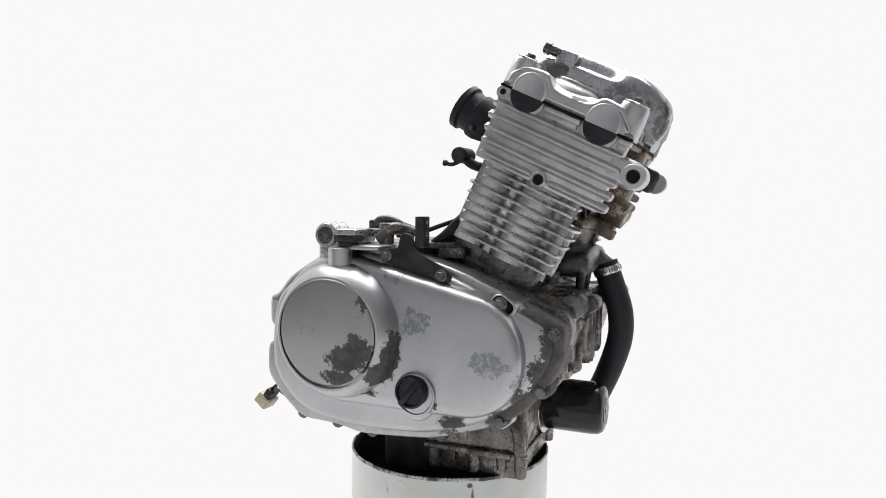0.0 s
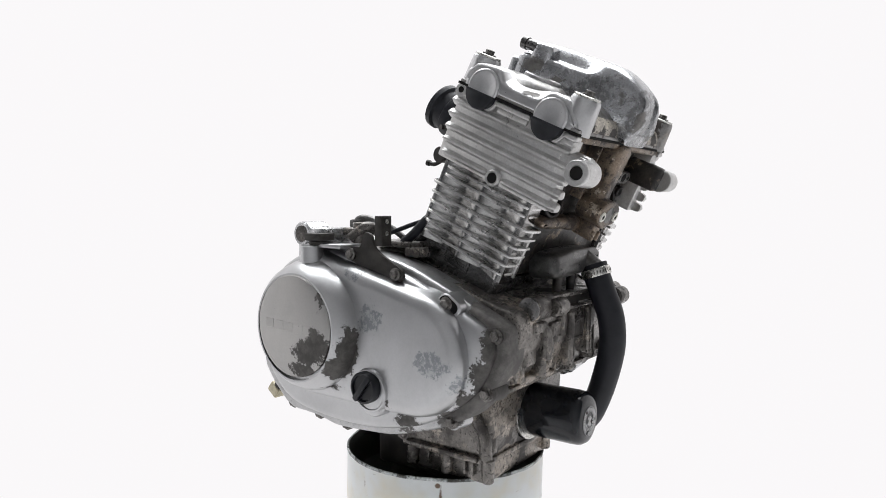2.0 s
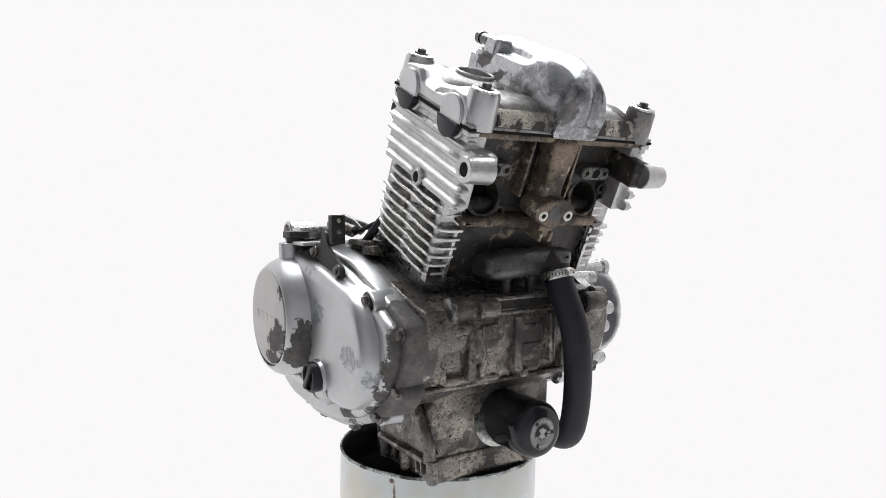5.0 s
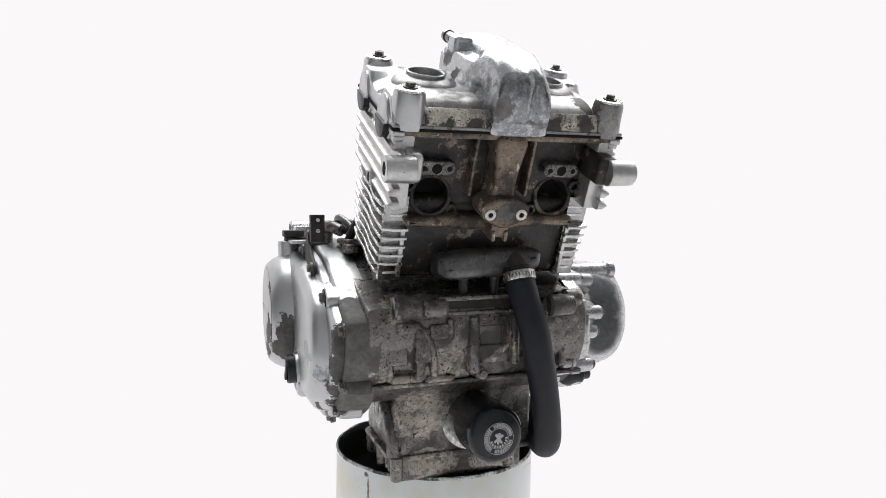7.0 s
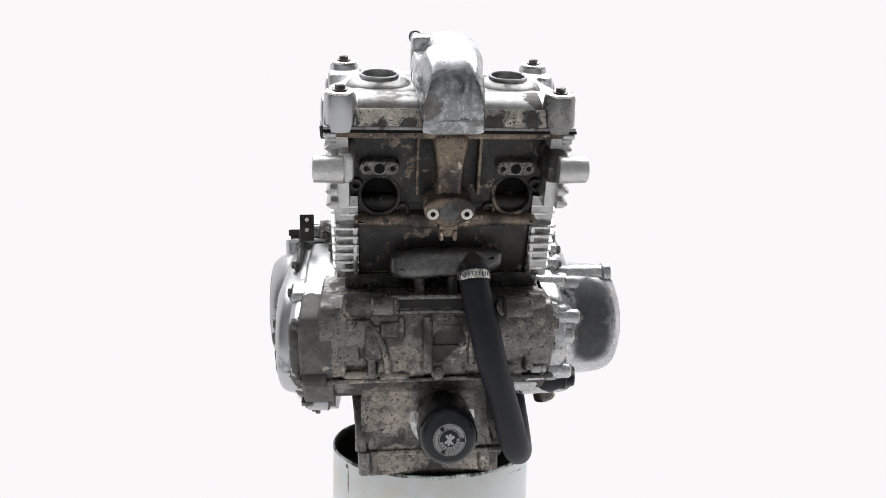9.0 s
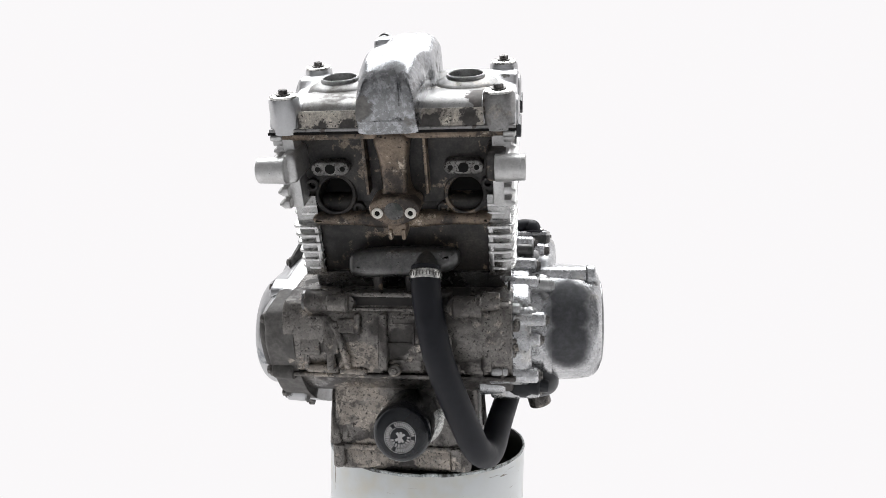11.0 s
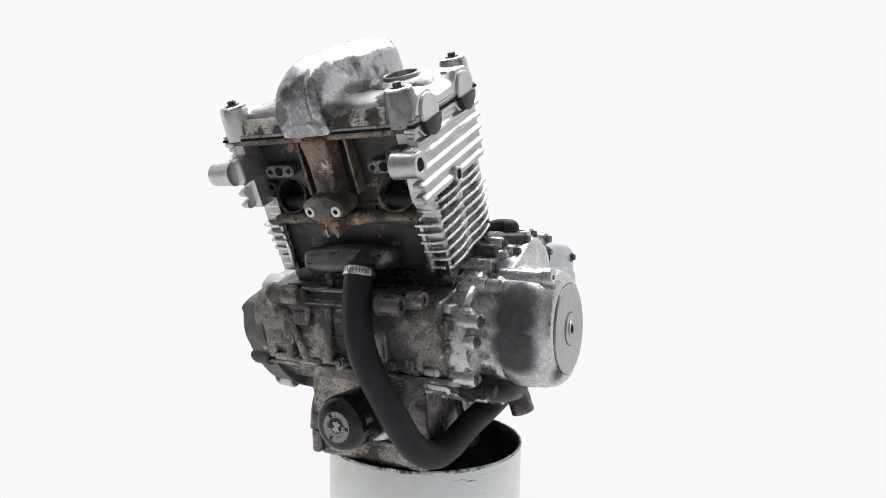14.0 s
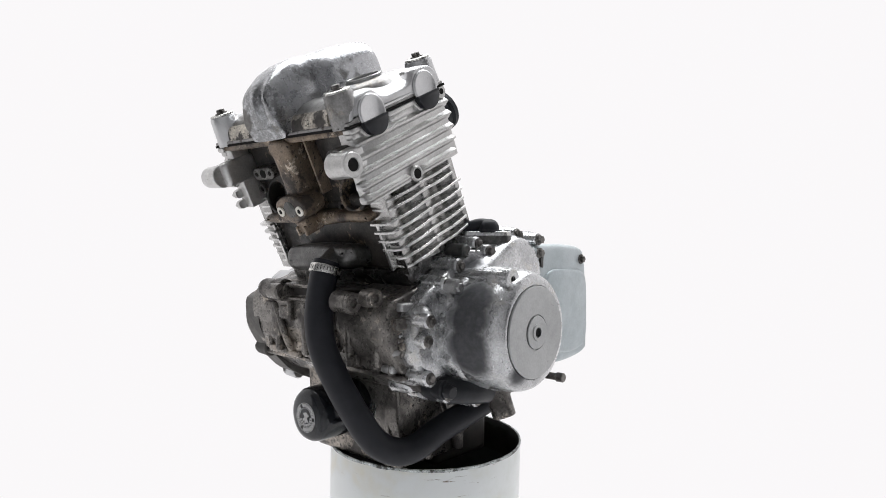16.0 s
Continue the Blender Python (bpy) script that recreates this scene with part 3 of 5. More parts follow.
# dark disc paints the shade deep in the well round the cap
part("well_shade", rod((0.195, 0.0535, -0.1988), (0.2004, 0.0535, -0.1991), 0.0217, None, 36), M_GUNK_SHADE, cover, "black disc standing for the shade in the filler well")
cap = part("filler_cap", lathe((0, 0.0515, -0.1885), (1, 0, -0.03), [(0.198, 0.0188), (0.2125, 0.0188), (0.2145, 0.0174), (0.2145, 0.0155), (0.2115, 0.0145), (0.2115, 0)], 40), M_PLASTIC, cover, "black plastic filler cap")
bm = box(-0.0024, 0.0024, -0.0185, 0.0185, -0.0035, 0.0035, 0.0012)
part("grip_bar", bm, M_PLASTIC, cap, "", Matrix.Translation((0.214, 0.0515, -0.1950)) @ Matrix.Rotation(radians(52), 4, "X"))
# upper breather neck and its cap
part("breather_neck", join(rod((0.196, -0.047, -0.075), (0.198, -0.047, -0.033), 0.0155, 0.0145, 28, 0.001), box(0.150, 0.200, -0.055, 0.004, -0.036, -0.031, 0.0015)), M_COVER, cover)
part("neck_cap", join(rod((0.192, -0.040, -0.033), (0.192, -0.040, -0.0275), 0.0125, None, 24, 0.001), box(0.178, 0.206, -0.052, -0.026, -0.0275, -0.018, 0.002)), M_GUNK_SHADE, cover, "grimy black cap")
# bolts round the edge
part("bolt_recess", slab(hull((0.146, -0.0905), 0.0105, (0.158, -0.0965), 0.0085, 16), 0.15, 0.1815, 0.003), M_COVER, cover)
# black floor puts the shade of a deep recess into colour
part("recess_floor", slab(hull((0.1465, -0.0905), 0.0085, (0.156, -0.0955), 0.0068, 16), 0.17, 0.1822), M_VOID, cover, "black floor standing for the shade in the bolt recess")
for y, z in ((0.205, -0.123),):
    part("edge_boss", rod((0.13, y, z), (0.1690, y, z), 0.0125, 0.0115, 24, 0.002), M_COVER, cover)
for y, z, x in ((0.1475, -0.0915, 0.1805), (0.205, -0.123, 0.1695), (0.192, -0.188, 0.167), (0.145, -0.228, 0.166), (0.070, -0.257, 0.160), (-0.025, -0.265, 0.158), (-0.075, -0.260, 0.158), (-0.128, -0.255, 0.156), (-0.158, -0.228, 0.156)):
    part("cover_bolt", hexbolt((x, y, z), (1, 0, 0), 0.0058, 0.006, 0.0085), M_BOLT, cover, "dark hex bolt")
for y, z in ((0.192, -0.188), (0.145, -0.228)):
    part("edge_boss", rod((0.138, y, z), (0.166, y, z), 0.012, 0.0105, 20, 0.002), M_COVER, cover)
# cable bracket
plate = chaikin([(-0.002, -0.040), (0.004, -0.052), (0.082, -0.074), (0.090, -0.066), (0.086, -0.057), (0.044, -0.036), (0.040, -0.018), (0.030, -0.015), (0.024, -0.020), (0.022, -0.034), (0.008, -0.033)], 2)
bracket = epart("cable_bracket", slab(plate, 0.180, 0.1835, 0.0006, 2), M_GUNK_SHADE, "dirty dark steel cable bracket")
fork = part("bracket_fork", box(0.163, 0.1815, 0.0425, 0.0535, -0.032, 0.004, 0.0012), M_GUNK_SHADE, bracket)
for z in (-0.003, -0.017):
    part("fork_hole", rod((0.172, 0.042, z), (0.172, 0.0541, z), 0.0028, None, 16), M_ZINC, bracket)
for y, z in ((0.007, -0.043), (0.0775, -0.063)):
    part("bracket_bolt", hexbolt((0.1845, y, z), (1, 0, 0), 0.0052, 0.005, 0.0075), M_BOLT, bracket)

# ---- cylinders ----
# block kept black for the shade under the coolant pipe as well
cyl = epart("cylinder_block", box(-0.108, 0.108, 0.066, 0.190, 0.012, 0.112, 0.01, 3), M_SOOT_SHADE, "sooty cylinder block between the fins, shade put into its black", LEAN_M)
for side in (1, -1):
    wave = [(side * (0.1215 + 0.0044 * math.cos((s - 0.07) / 0.12 * 4 * math.pi)), s) for s in [0.0665 + 0.1275 * i / 40 for i in range(41)]]
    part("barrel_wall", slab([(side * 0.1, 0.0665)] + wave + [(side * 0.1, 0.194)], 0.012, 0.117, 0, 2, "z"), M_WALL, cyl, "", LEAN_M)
    for k in range(8):
        n = 0.0222 + k * 0.0118 if k < 6 else 0.0945 + (k - 6) * 0.0100
        s0, s1 = (0.0695 - 0.00215 * k, 0.1950 + 0.00195 * k) if k < 6 else (0.0700, 0.1945)
        ye = 0.1318
        # a wavy outer edge that follows the studs inside
        top = [(ye - 0.0014 * (0.5 + 0.5 * math.cos((s - s0) / (s1 - s0) * 4 * math.pi)), s) for s in [s0 + 0.012 + (s1 - s0 - 0.024) * i / 24 for i in range(25)]]
        pts = [(0.100, s0 + 0.003), (ye - 0.014, s0), (ye - 0.0045, s0 + 0.0028), (ye - 0.0016, s0 + 0.0065)] + top + [(ye - 0.0016, s1 - 0.0065), (ye - 0.0045, s1 - 0.0028), (ye - 0.014, s1), (0.100, s1)]
        bm = slab([(side * a, b) for a, b in pts], n - 0.0015, n + 0.0015, 0.0011, 3, "z")
        for v in bm.verts:
            v.co.z += 0.0003 * math.sin((v.co.y - s0) / (s1 - s0) * 5 * math.pi) * min(1, max(0, (abs(v.co.x) - 0.112) / 0.012))
        part("fin", bm, M_CYL, cyl, "", LEAN_M)
    part("fin_post", box(side * 0.101, side * 0.106, 0.188, 0.1985, 0.018, 0.080, 0.001), M_CYL, cyl, "", LEAN_M)
# capacity plate on the base, both lines raised
plate_bm = box(0.110, 0.1182, 0.1105, 0.1450, -0.0035, 0.0115, 0.001)
mark = epart("capacity_plate", plate_bm, M_BASE, "small cast plate with raised capacity figures", LEAN_M)


def lettering(text, size, depth=0.0006):
    cu = bpy.data.curves.new("lettering", "FONT")
    cu.body, cu.size, cu.extrude, cu.align_x, cu.align_y = text, size, depth, "CENTER", "CENTER"
    ob = new("lettering", cu)
    me = bpy.data.meshes.new_from_object(ob.evaluated_get(bpy.context.evaluated_depsgraph_get()))
    bpy.data.objects.remove(ob)
    bm = bmesh.new()
    bm.from_mesh(me)
    bpy.data.meshes.remove(me)
    return bm


FACE_R = Matrix(((0, 0, 1, 0), (1, 0, 0, 0), (0, 1, 0, 0), (0, 0, 0, 1)))  # text on a face that looks to +x
part("raised_figures", lettering("499cm³", 0.0102), M_BASE, mark, "", LEAN_M @ Matrix.Translation((0.1186, 0.1278, 0.0040)) @ FACE_R)
part("plate_frame", join(box(0.1175, 0.1190, 0.1105, 0.145, 0.0105, 0.0118, 0.0004, 1), box(0.1175, 0.1190, 0.1105, 0.145, -0.0038, -0.0025, 0.0004, 1), box(0.1175, 0.1190, 0.1100, 0.1112, -0.0035, 0.0115, 0.0004, 1), box(0.1175, 0.1190, 0.1443, 0.1455, -0.0035, 0.0115, 0.0004, 1)), M_BASE, mark, "", LEAN_M)
for s0 in (0.120, 0.1265):
    part("figure_bar", box(0.1165, 0.1182, s0, s0 + 0.0045, -0.0135, -0.0070, 0.0004, 1), M_BASE, mark, "", LEAN_M)

# ---- cylinder head ----
head = epart("cylinder_head", box(-0.112, 0.112, 0.068, 0.165, 0.090, 0.199, 0.004), M_SOOT_SHADE, "sooty cylinder head with open ports", LEAN_M)


def ridge(side, n, s0, s1, foot=0.1285, tip=0.1338, wide=0.0056, narrow=0.0019):
    """A cast cooling ridge with sloping flanks and a rounded tip, tapering at both ends."""
    prof = [(foot - 0.008, -wide), (foot, -wide), (foot + 0.0006, -wide * 0.8), (tip - 0.0016, -narrow), (tip - 0.0004, -narrow * 0.7), (tip, 0.0)]
    prof = prof + [(a, -b) for a, b in prof[-2::-1]]
    rows = []
    for d, k in ((0.0, 0.35), (0.0012, 0.75), (0.004, 0.95), (0.008, 1.0)):
        rows.append((s0 + d, k))
    rows += [(2 * (s0 + s1) / 2 - a, k) for a, k in rows[::-1]]
    return skin([[(side * (foot - 0.008 + (a - foot + 0.008) * (0.6 + 0.4 * k)), q, n + b * k) for a, b in prof] for q, k in rows])


for side in (1, -1):
    part("side_plate", join(box(side * 0.108, side * 0.1290, 0.054, 0.213, 0.111, 0.1985, 0.002)), M_FIN, head, "", LEAN_M)
    for n, s0, s1 in ((0.1185, 0.058, 0.1285), (0.1185, 0.1485, 0.224), (0.1330, 0.0535, 0.223), (0.1480, 0.0505, 0.221), (0.1632, 0.0485, 0.219), (0.1785, 0.0478, 0.214)):
        part("head_fin", ridge(side, n, s0, s1), M_FIN, head, "", LEAN_M)
    # short ledges under the cover joint, cut away round the cam plugs
    for s0, s1 in ((0.108, 0.155), (0.199, 0.216)):
        part("joint_ledge", join(box(side * 0.12, side * 0.1336, s0, s1, 0.1905, 0.1972, 0.0022, 3), box(side * 0.12, side * 0.1318, s0 + 0.003, s1 - 0.002, 0.1845, 0.1915, 0.002, 2)), M_FIN, head, "", LEAN_M)
    for s in (0.0855, 0.178):
        pts = arc((s, 0.1985), 0.0232, 180, 360, 20)
        part("plug_collar", slab(pts, side * 0.12, side * 0.1312, 0.0018, 3), M_FIN, head, "", LEAN_M)
    # engine mount ear, side stud hole and rear boss
    part("mount_ear", join(rod((side * 0.112, 0.2345, 0.1645), (side * 0.1395, 0.2345, 0.1645), 0.0148, 0.0140, 32, 0.001), socket_ring((side * 0.1355, 0.2345, 0.1645), (side, 0, 0), 0.0138, 0.0072, 0.0085), box(side * 0.118, side * 0.1295, 0.200, 0.234, 0.1505, 0.179, 0.005, 3)), M_FIN, head, "", LEAN_M)
    part("ear_web", rough_up(box(side * 0.102, side * (0.1195 if side > 0 else 0.1255), 0.185, 0.2355, 0.1480, 0.1805, 0.006, 3), 0.0008, 0.02), M_FIN if side > 0 else M_SOOT_SHADE, head, "" if side > 0 else "black web behind the mount ear", LEAN_M)
    part("ear_bore", rod((side * 0.136, 0.2345, 0.1645), (side * 0.1433, 0.2345, 0.1645), 0.0070, None, 24), M_VOID, head, "", LEAN_M)
    part("stud_boss", join(rod((side * 0.12, 0.1385, 0.1172), (side * 0.1330, 0.1385, 0.1172), 0.0098, None, 24, 0.001), socket_ring((side * 0.1302, 0.1385, 0.1172), (side, 0, 0), 0.0092, 0.0062, 0.0042, 24)), M_FIN, head, "", LEAN_M)
    part("stud_bore", rod((side * 0.126, 0.1385, 0.1172), (side * 0.1337, 0.1385, 0.1172), 0.006, None, 20), M_VOID, head, "", LEAN_M)
    part("rear_ear", join(rod((side * 0.113, 0.0560, 0.1915), (side * 0.131, 0.0560, 0.1915), 0.0090, None, 24, 0.001), box(side * 0.112, side * 0.1300, 0.056, 0.075, 0.184, 0.1965, 0.003)), M_FIN, head, "", LEAN_M)
    part("rear_ear_bore", rod((side * 0.127, 0.0555, 0.1915), (side * 0.1314, 0.0555, 0.1915), 0.0036, None, 16), M_VOID, head, "", LEAN_M)
wall = bmesh.new()
for x in (-0.0755, 0.0755):
    lim = (-0.122, 0.0) if x < 0 else (0.0, 0.122)
    ring_a, ring_b = [], []
    for k in range(48):
        an = 2 * math.pi * k / 48
        c, s_ = math.cos(an), math.sin(an)
        q = min(((lim[1] if c > 0 else lim[0]) - x) / c if abs(c) > 1e-6 else 9, ((0.197 if s_ > 0 else 0.094) - 0.1185) / s_ if abs(s_) > 1e-6 else 9)
        ring_a.append(wall.verts.new((x + 0.0235 * c, 0.1885, 0.1185 + 0.0225 * s_)))
        ring_b.append(wall.verts.new((x + q * c, 0.1885, 0.1185 + q * s_)))
    deep = [wall.verts.new((v.co.x, 0.168, v.co.z - 0.006)) for v in ring_a]
    for k in range(48):
        n2 = (k + 1) % 48
        wall.faces.new((ring_a[k], ring_b[k], ring_b[n2], ring_a[n2]))
        wall.faces.new((deep[k], ring_a[k], ring_a[n2], deep[n2]))
part("front_wall", rough_up(wall, 0.0006, 0.02), M_SOOT_SHADE, head, "", LEAN_M)
# front face: gasket rail, centre rib, port rings, flanges
part("gasket_rail", join(box(-0.127, 0.127, 0.16, 0.2135, 0.190, 0.1985, 0.003)), M_RUST, head, "", LEAN_M)
part("centre_rib", rough_up(slab(chaikin([(-0.021, 0.198), (-0.015, 0.165), (-0.013, 0.135), (-0.02, 0.118), (0.02, 0.118), (0.013, 0.135), (0.015, 0.165), (0.021, 0.198)], 2), 0.19, 0.221, 0.008, 4, "y"), 0.0012, 0.02), M_RUST, head, "pale heat-stained rib", LEAN_M)
for x in (-0.034, 0.034):
    part("web", box(x - 0.0018, x + 0.0018, 0.18, 0.204, 0.122, 0.192, 0.001), M_RUST, head, "", LEAN_M)
part("outlet_flange", slab(chaikin([(-0.029, 0.122), (-0.027, 0.106), (-0.012, 0.099), (0.0, 0.094), (0.012, 0.099), (0.027, 0.106), (0.029, 0.122), (0.012, 0.131), (-0.012, 0.131)], 2), 0.20, 0.2325, 0.003, 3, "y"), M_RUST, head, "rusty coolant outlet flange", LEAN_M)
part("outlet_bore", rod((0, 0.2305, 0.1145), (0, 0.2329, 0.1145), 0.0105, None, 28), M_PIPE, head, "", LEAN_M)
for x in (-0.0185, 0.0185):
    part("seal_ring", lathe((x, 0.2325, 0.1125), (0, 1, 0), [(0, 0.0063), (0.0015, 0.0063), (0.002, 0.0055), (0.002, 0.0034), (0.0012, 0.0032), (0.0012, 0)], 28), M_RING, head, "clean white sealing ring", LEAN_M)
    part("ring_bore", rod((x, 0.233, 0.1125), (x, 0.2341, 0.1125), 0.0028, None, 20), M_VOID, head, "", LEAN_M)
part("outlet_tongue", join(box(-0.011, 0.011, 0.20, 0.226, 0.080, 0.100, 0.004), box(-0.010, -0.005, 0.2, 0.229, 0.077, 0.090, 0.002), box(0.005, 0.010, 0.2, 0.229, 0.077, 0.090, 0.002)), M_RUST, head, "", LEAN_M)
part("head_skirt", rough_up(slab(chaikin([(-0.108, 0.096), (-0.1, 0.082), (-0.05, 0.084), (-0.03, 0.080), (0.03, 0.080), (0.05, 0.084), (0.1, 0.082), (0.108, 0.096), (0.05, 0.098), (-0.05, 0.098)], 2), 0.18, 0.2065, 0.006, 3, "y"), 0.0012, 0.02), M_RUST, head, "", LEAN_M)
for x in (-0.0755, 0.0755):
    ring = part("exhaust_port", socket_ring((x, 0.1625, 0.1090), (0, 1, 0.30), 0.0245, 0.0198, 0.0325, 40), M_SOOT_SHADE, head, "carbon-black exhaust port", LEAN_M)
    part("port_bore", rod((x, 0.1645, 0.1096), (x, 0.1695, 0.1110), 0.0196, None, 32), M_VOID, ring, "", LEAN_M)
    for dx, dn in ((-0.026 if x > 0 else 0.026, -0.016), (0.026 if x > 0 else -0.026, 0.014)):
        part("port_stud_boss", socket_ring((x + dx, 0.181, 0.1165 + dn), (0, 1, 0), 0.0075, 0.0035, 0.014, 20), M_SOOT_SHADE, ring, "", LEAN_M)
    fl2 = part("air_flange", slab(hull((x - 0.014, 0.1525), 0.0082, (x + 0.014, 0.1525), 0.0082, 16), 0.18, 0.2012, 0.002, 3, "y"), M_SPOT, head, "spotted pale air-injection flange", LEAN_M)
    part("flange_bore", rod((x, 0.200, 0.1525), (x, 0.2016, 0.1525), 0.0058, None, 20), M_VOID, fl2, "", LEAN_M)
    for dx in (-0.0145, 0.0145):
        part("flange_hole", rod((x + dx, 0.200, 0.1525), (x + dx, 0.2016, 0.1525), 0.003, None, 16), M_VOID, fl2, "", LEAN_M)

# ---- valve cover ----
PROF = chaikin([(0.053, 0.200), (0.054, 0.216), (0.066, 0.229), (0.088, 0.232), (0.108, 0.227), (0.150, 0.226), (0.172, 0.230), (0.194, 0.227), (0.209, 0.214), (0.2125, 0.200)], 2)
PROF_END = chaikin([(0.053, 0.200), (0.054, 0.216), (0.066, 0.2295), (0.098, 0.2315), (0.110, 0.2170), (0.154, 0.2165), (0.166, 0.2305), (0.193, 0.2285), (0.209, 0.214), (0.2125, 0.200)], 2, 0.17)
lid = epart("valve_cover", join(slab(PROF, 0, 0.0985), slab(PROF, 0, -0.0985), box(-0.1335, 0.1335, 0.0515, 0.2150, 0.1995, 0.2040, 0.0015)), M_LID, "bright silver valve cover with flaking lacquer", LEAN_M)
for side in (1, -1):
    lay = [(0.098, PROF), (0.108, [tuple(0.35 * q + 0.65 * p for p, q in zip(a, b)) for a, b in zip(PROF, PROF_END)]), (0.1275, PROF_END)]
    lay += [(0.1338 - 0.0065 * (1 - math.sin(k * math.pi / 10)), inset(PROF_END, 0.0055 * (1 - math.cos(k * math.pi / 10)))) for k in range(1, 6)]
    part("end_wall", skin([[(side * x, s, n) for s, n in pts] for x, pts in lay]), M_END, lid, "smooth silver end of the cover", LEAN_M, 30)
EDGE_F = [(0.195, 0.2012), (0.2137, 0.2012), (0.2136, 0.2045), (0.2132, 0.208), (0.2122, 0.2118), (0.2108, 0.2150), (0.2082, 0.2180), (0.2052, 0.2205), (0.198, 0.219)]
part("front_face", rough_up(skin([[(-0.1 + 0.004 * k, s, n) for s, n in EDGE_F] for k in range(51)]), 0.0005, 0.006), M_FLAKE, lid, "cream flaking lacquer on the front edge", LEAN_M)
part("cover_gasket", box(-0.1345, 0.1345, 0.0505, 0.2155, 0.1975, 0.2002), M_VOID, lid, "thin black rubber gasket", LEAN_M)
for side in (1, -1):
    for s in (0.0855, 0.178):
        part("cam_end", lathe((0, s, 0.2045), (side, 0, 0), [(0.10, 0.0205), (0.1352, 0.0205), (0.1366, 0.0190), (0.1368, 0.0180), (0.1362, 0.0165), (0.1362, 0)], 40), M_END, lid, "", LEAN_M)
        pts = [(a, b) for a, b in arc((s, 0.1985), 0.0195, 180, 360, 20)]
        part("half_moon_plug", slab(pts, side * 0.12, side * 0.1385, 0.001, 2), M_PLASTIC, lid, "black rubber half-moon plug", LEAN_M)
    for s in (0.0645, 0.2):
        tower = part("bolt_tower", lathe((side * 0.1158, s, 0.198), (0, 0, 1), [(0, 0.0185), (0.02, 0.0175), (0.0345, 0.0166), (0.0372, 0.0155), (0.0375, 0)], 32), M_END if s < 0.1 or side > 0 else M_LID, lid, "", LEAN_M)
        part("washer", lathe((side * 0.1158, s, 0.2355), (0, 0, 1), [(0, 0.0150), (0.0018, 0.0150), (0.0024, 0.0142), (0.0024, 0)], 28), M_ZINC, tower, "", LEAN_M)
        part("cover_bolt", join(lathe((side * 0.1158, s, 0.2375), (0, 0, 1), [(0, 0.0080), (0.0018, 0.0080), (0.0018, 0)], 20), lathe((side * 0.1158, s, 0.2385), (0, 0, 1), [(0, 0.0052), (0.0045, 0.0052), (0.0052, 0.0042), (0.0052, 0)], 6)), M_BOLT, tower, "", LEAN_M)
    part("well_swelling", lathe((side * 0.0745, 0.1185, 0.220), (0, 0, 1), [(0.0, 0.040), (0.0066, 0.036), (0.0095, 0.030), (0.0118, 0.0252), (0.0122, 0.0235), (0.0122, 0.0200), (0.0, 0.0200)], 48), M_LID, lid, "", LEAN_M)
    part("plug_tube_ring", socket_ring((side * 0.0745, 0.1185, 0.222), (0, 0, 1), 0.0224, 0.0196, 0.0145, 40), M_FLANGE, lid, "open spark plug well", LEAN_M)
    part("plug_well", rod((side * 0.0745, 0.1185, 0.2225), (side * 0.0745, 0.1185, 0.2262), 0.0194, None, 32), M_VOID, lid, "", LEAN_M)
# cam chain hump over the middle
STUB = (0.0300, 0.0480, 0.2650)
REAR = [(0.037, 0.199), (0.0368, 0.240), (0.0355, 0.2545), (0.033, 0.2578), (0.021, 0.2590), (0.0175, 0.268), (0.012, 0.2755), (0.0, 0.2775), (-0.022, 0.2760), (-0.033, 0.272), (-0.0385, 0.264), (-0.041, 0.2575), (-0.0415, 0.250), (-0.0415, 0.232), (-0.041, 0.199)]
FORE = [(0.038, 0.199), (0.0365, 0.235), (0.0345, 0.250), (0.032, 0.260), (0.029, 0.267), (0.025, 0.2730), (0.018, 0.2770), (0.004, 0.2785), (-0.015, 0.2785), (-0.024, 0.2755), (-0.030, 0.269), (-0.0335, 0.260), (-0.0355, 0.250), (-0.037, 0.232), (-0.039, 0.199)]
rings = []
for s, f, g in ((0.0475, 0.55, 0.72), (0.0482, 0.72, 0.82), (0.051, 0.86, 0.91), (0.056, 0.935, 0.96), (0.064, 0.965, 0.985), (0.078, 0.985, 1), (0.094, 1, 1), (0.110, 1, 1), (0.126, 1, 1), (0.138, 1, 1), (0.145, 1, 1), (0.151, 1, 1), (0.157, 1, 1), (0.164, 1, 1), (0.175, 1, 1), (0.187, 0.965, 0.985), (0.198, 0.925, 0.965), (0.208, 0.885, 0.94), (0.2219, 0.825, 0.91), (0.2303, 0.775, 0.89), (0.2365, 0.71, 0.875), (0.2400, 0.64, 0.865), (0.2425, 0.53, 0.855), (0.2440, 0.40, 0.845), (0.2446, 0.2, 0.84)):
    u = min(1, max(0, (s - 0.136) / 0.024))
    u = u * u * (3 - 2 * u)
    ring = []
    for a, b in zip(REAR, FORE):
        x, n = a[0] + (b[0] - a[0]) * u, a[1] + (b[1] - a[1]) * u
        ring.append((x * g, 0.199 + (n - 0.199) * f))
    done = []
    for x, n in chaikin(ring, 2, 0.2):
        lobe = min(1, max(0, (s - 0.205) / 0.025)) * (0.5 + 0.5 * math.cos(math.pi * min(1, abs(x + 0.0115) / 0.009)))
        low = min(1, max(0, (0.222 - n) / 0.02)) * min(1, max(0, (s - 0.215) / 0.02))
        done.append((x, min(s, 0.19) + 0.72 * max(0, s - 0.19) - 0.0050 * lobe - 0.006 * low, n))
    rings.append(done)
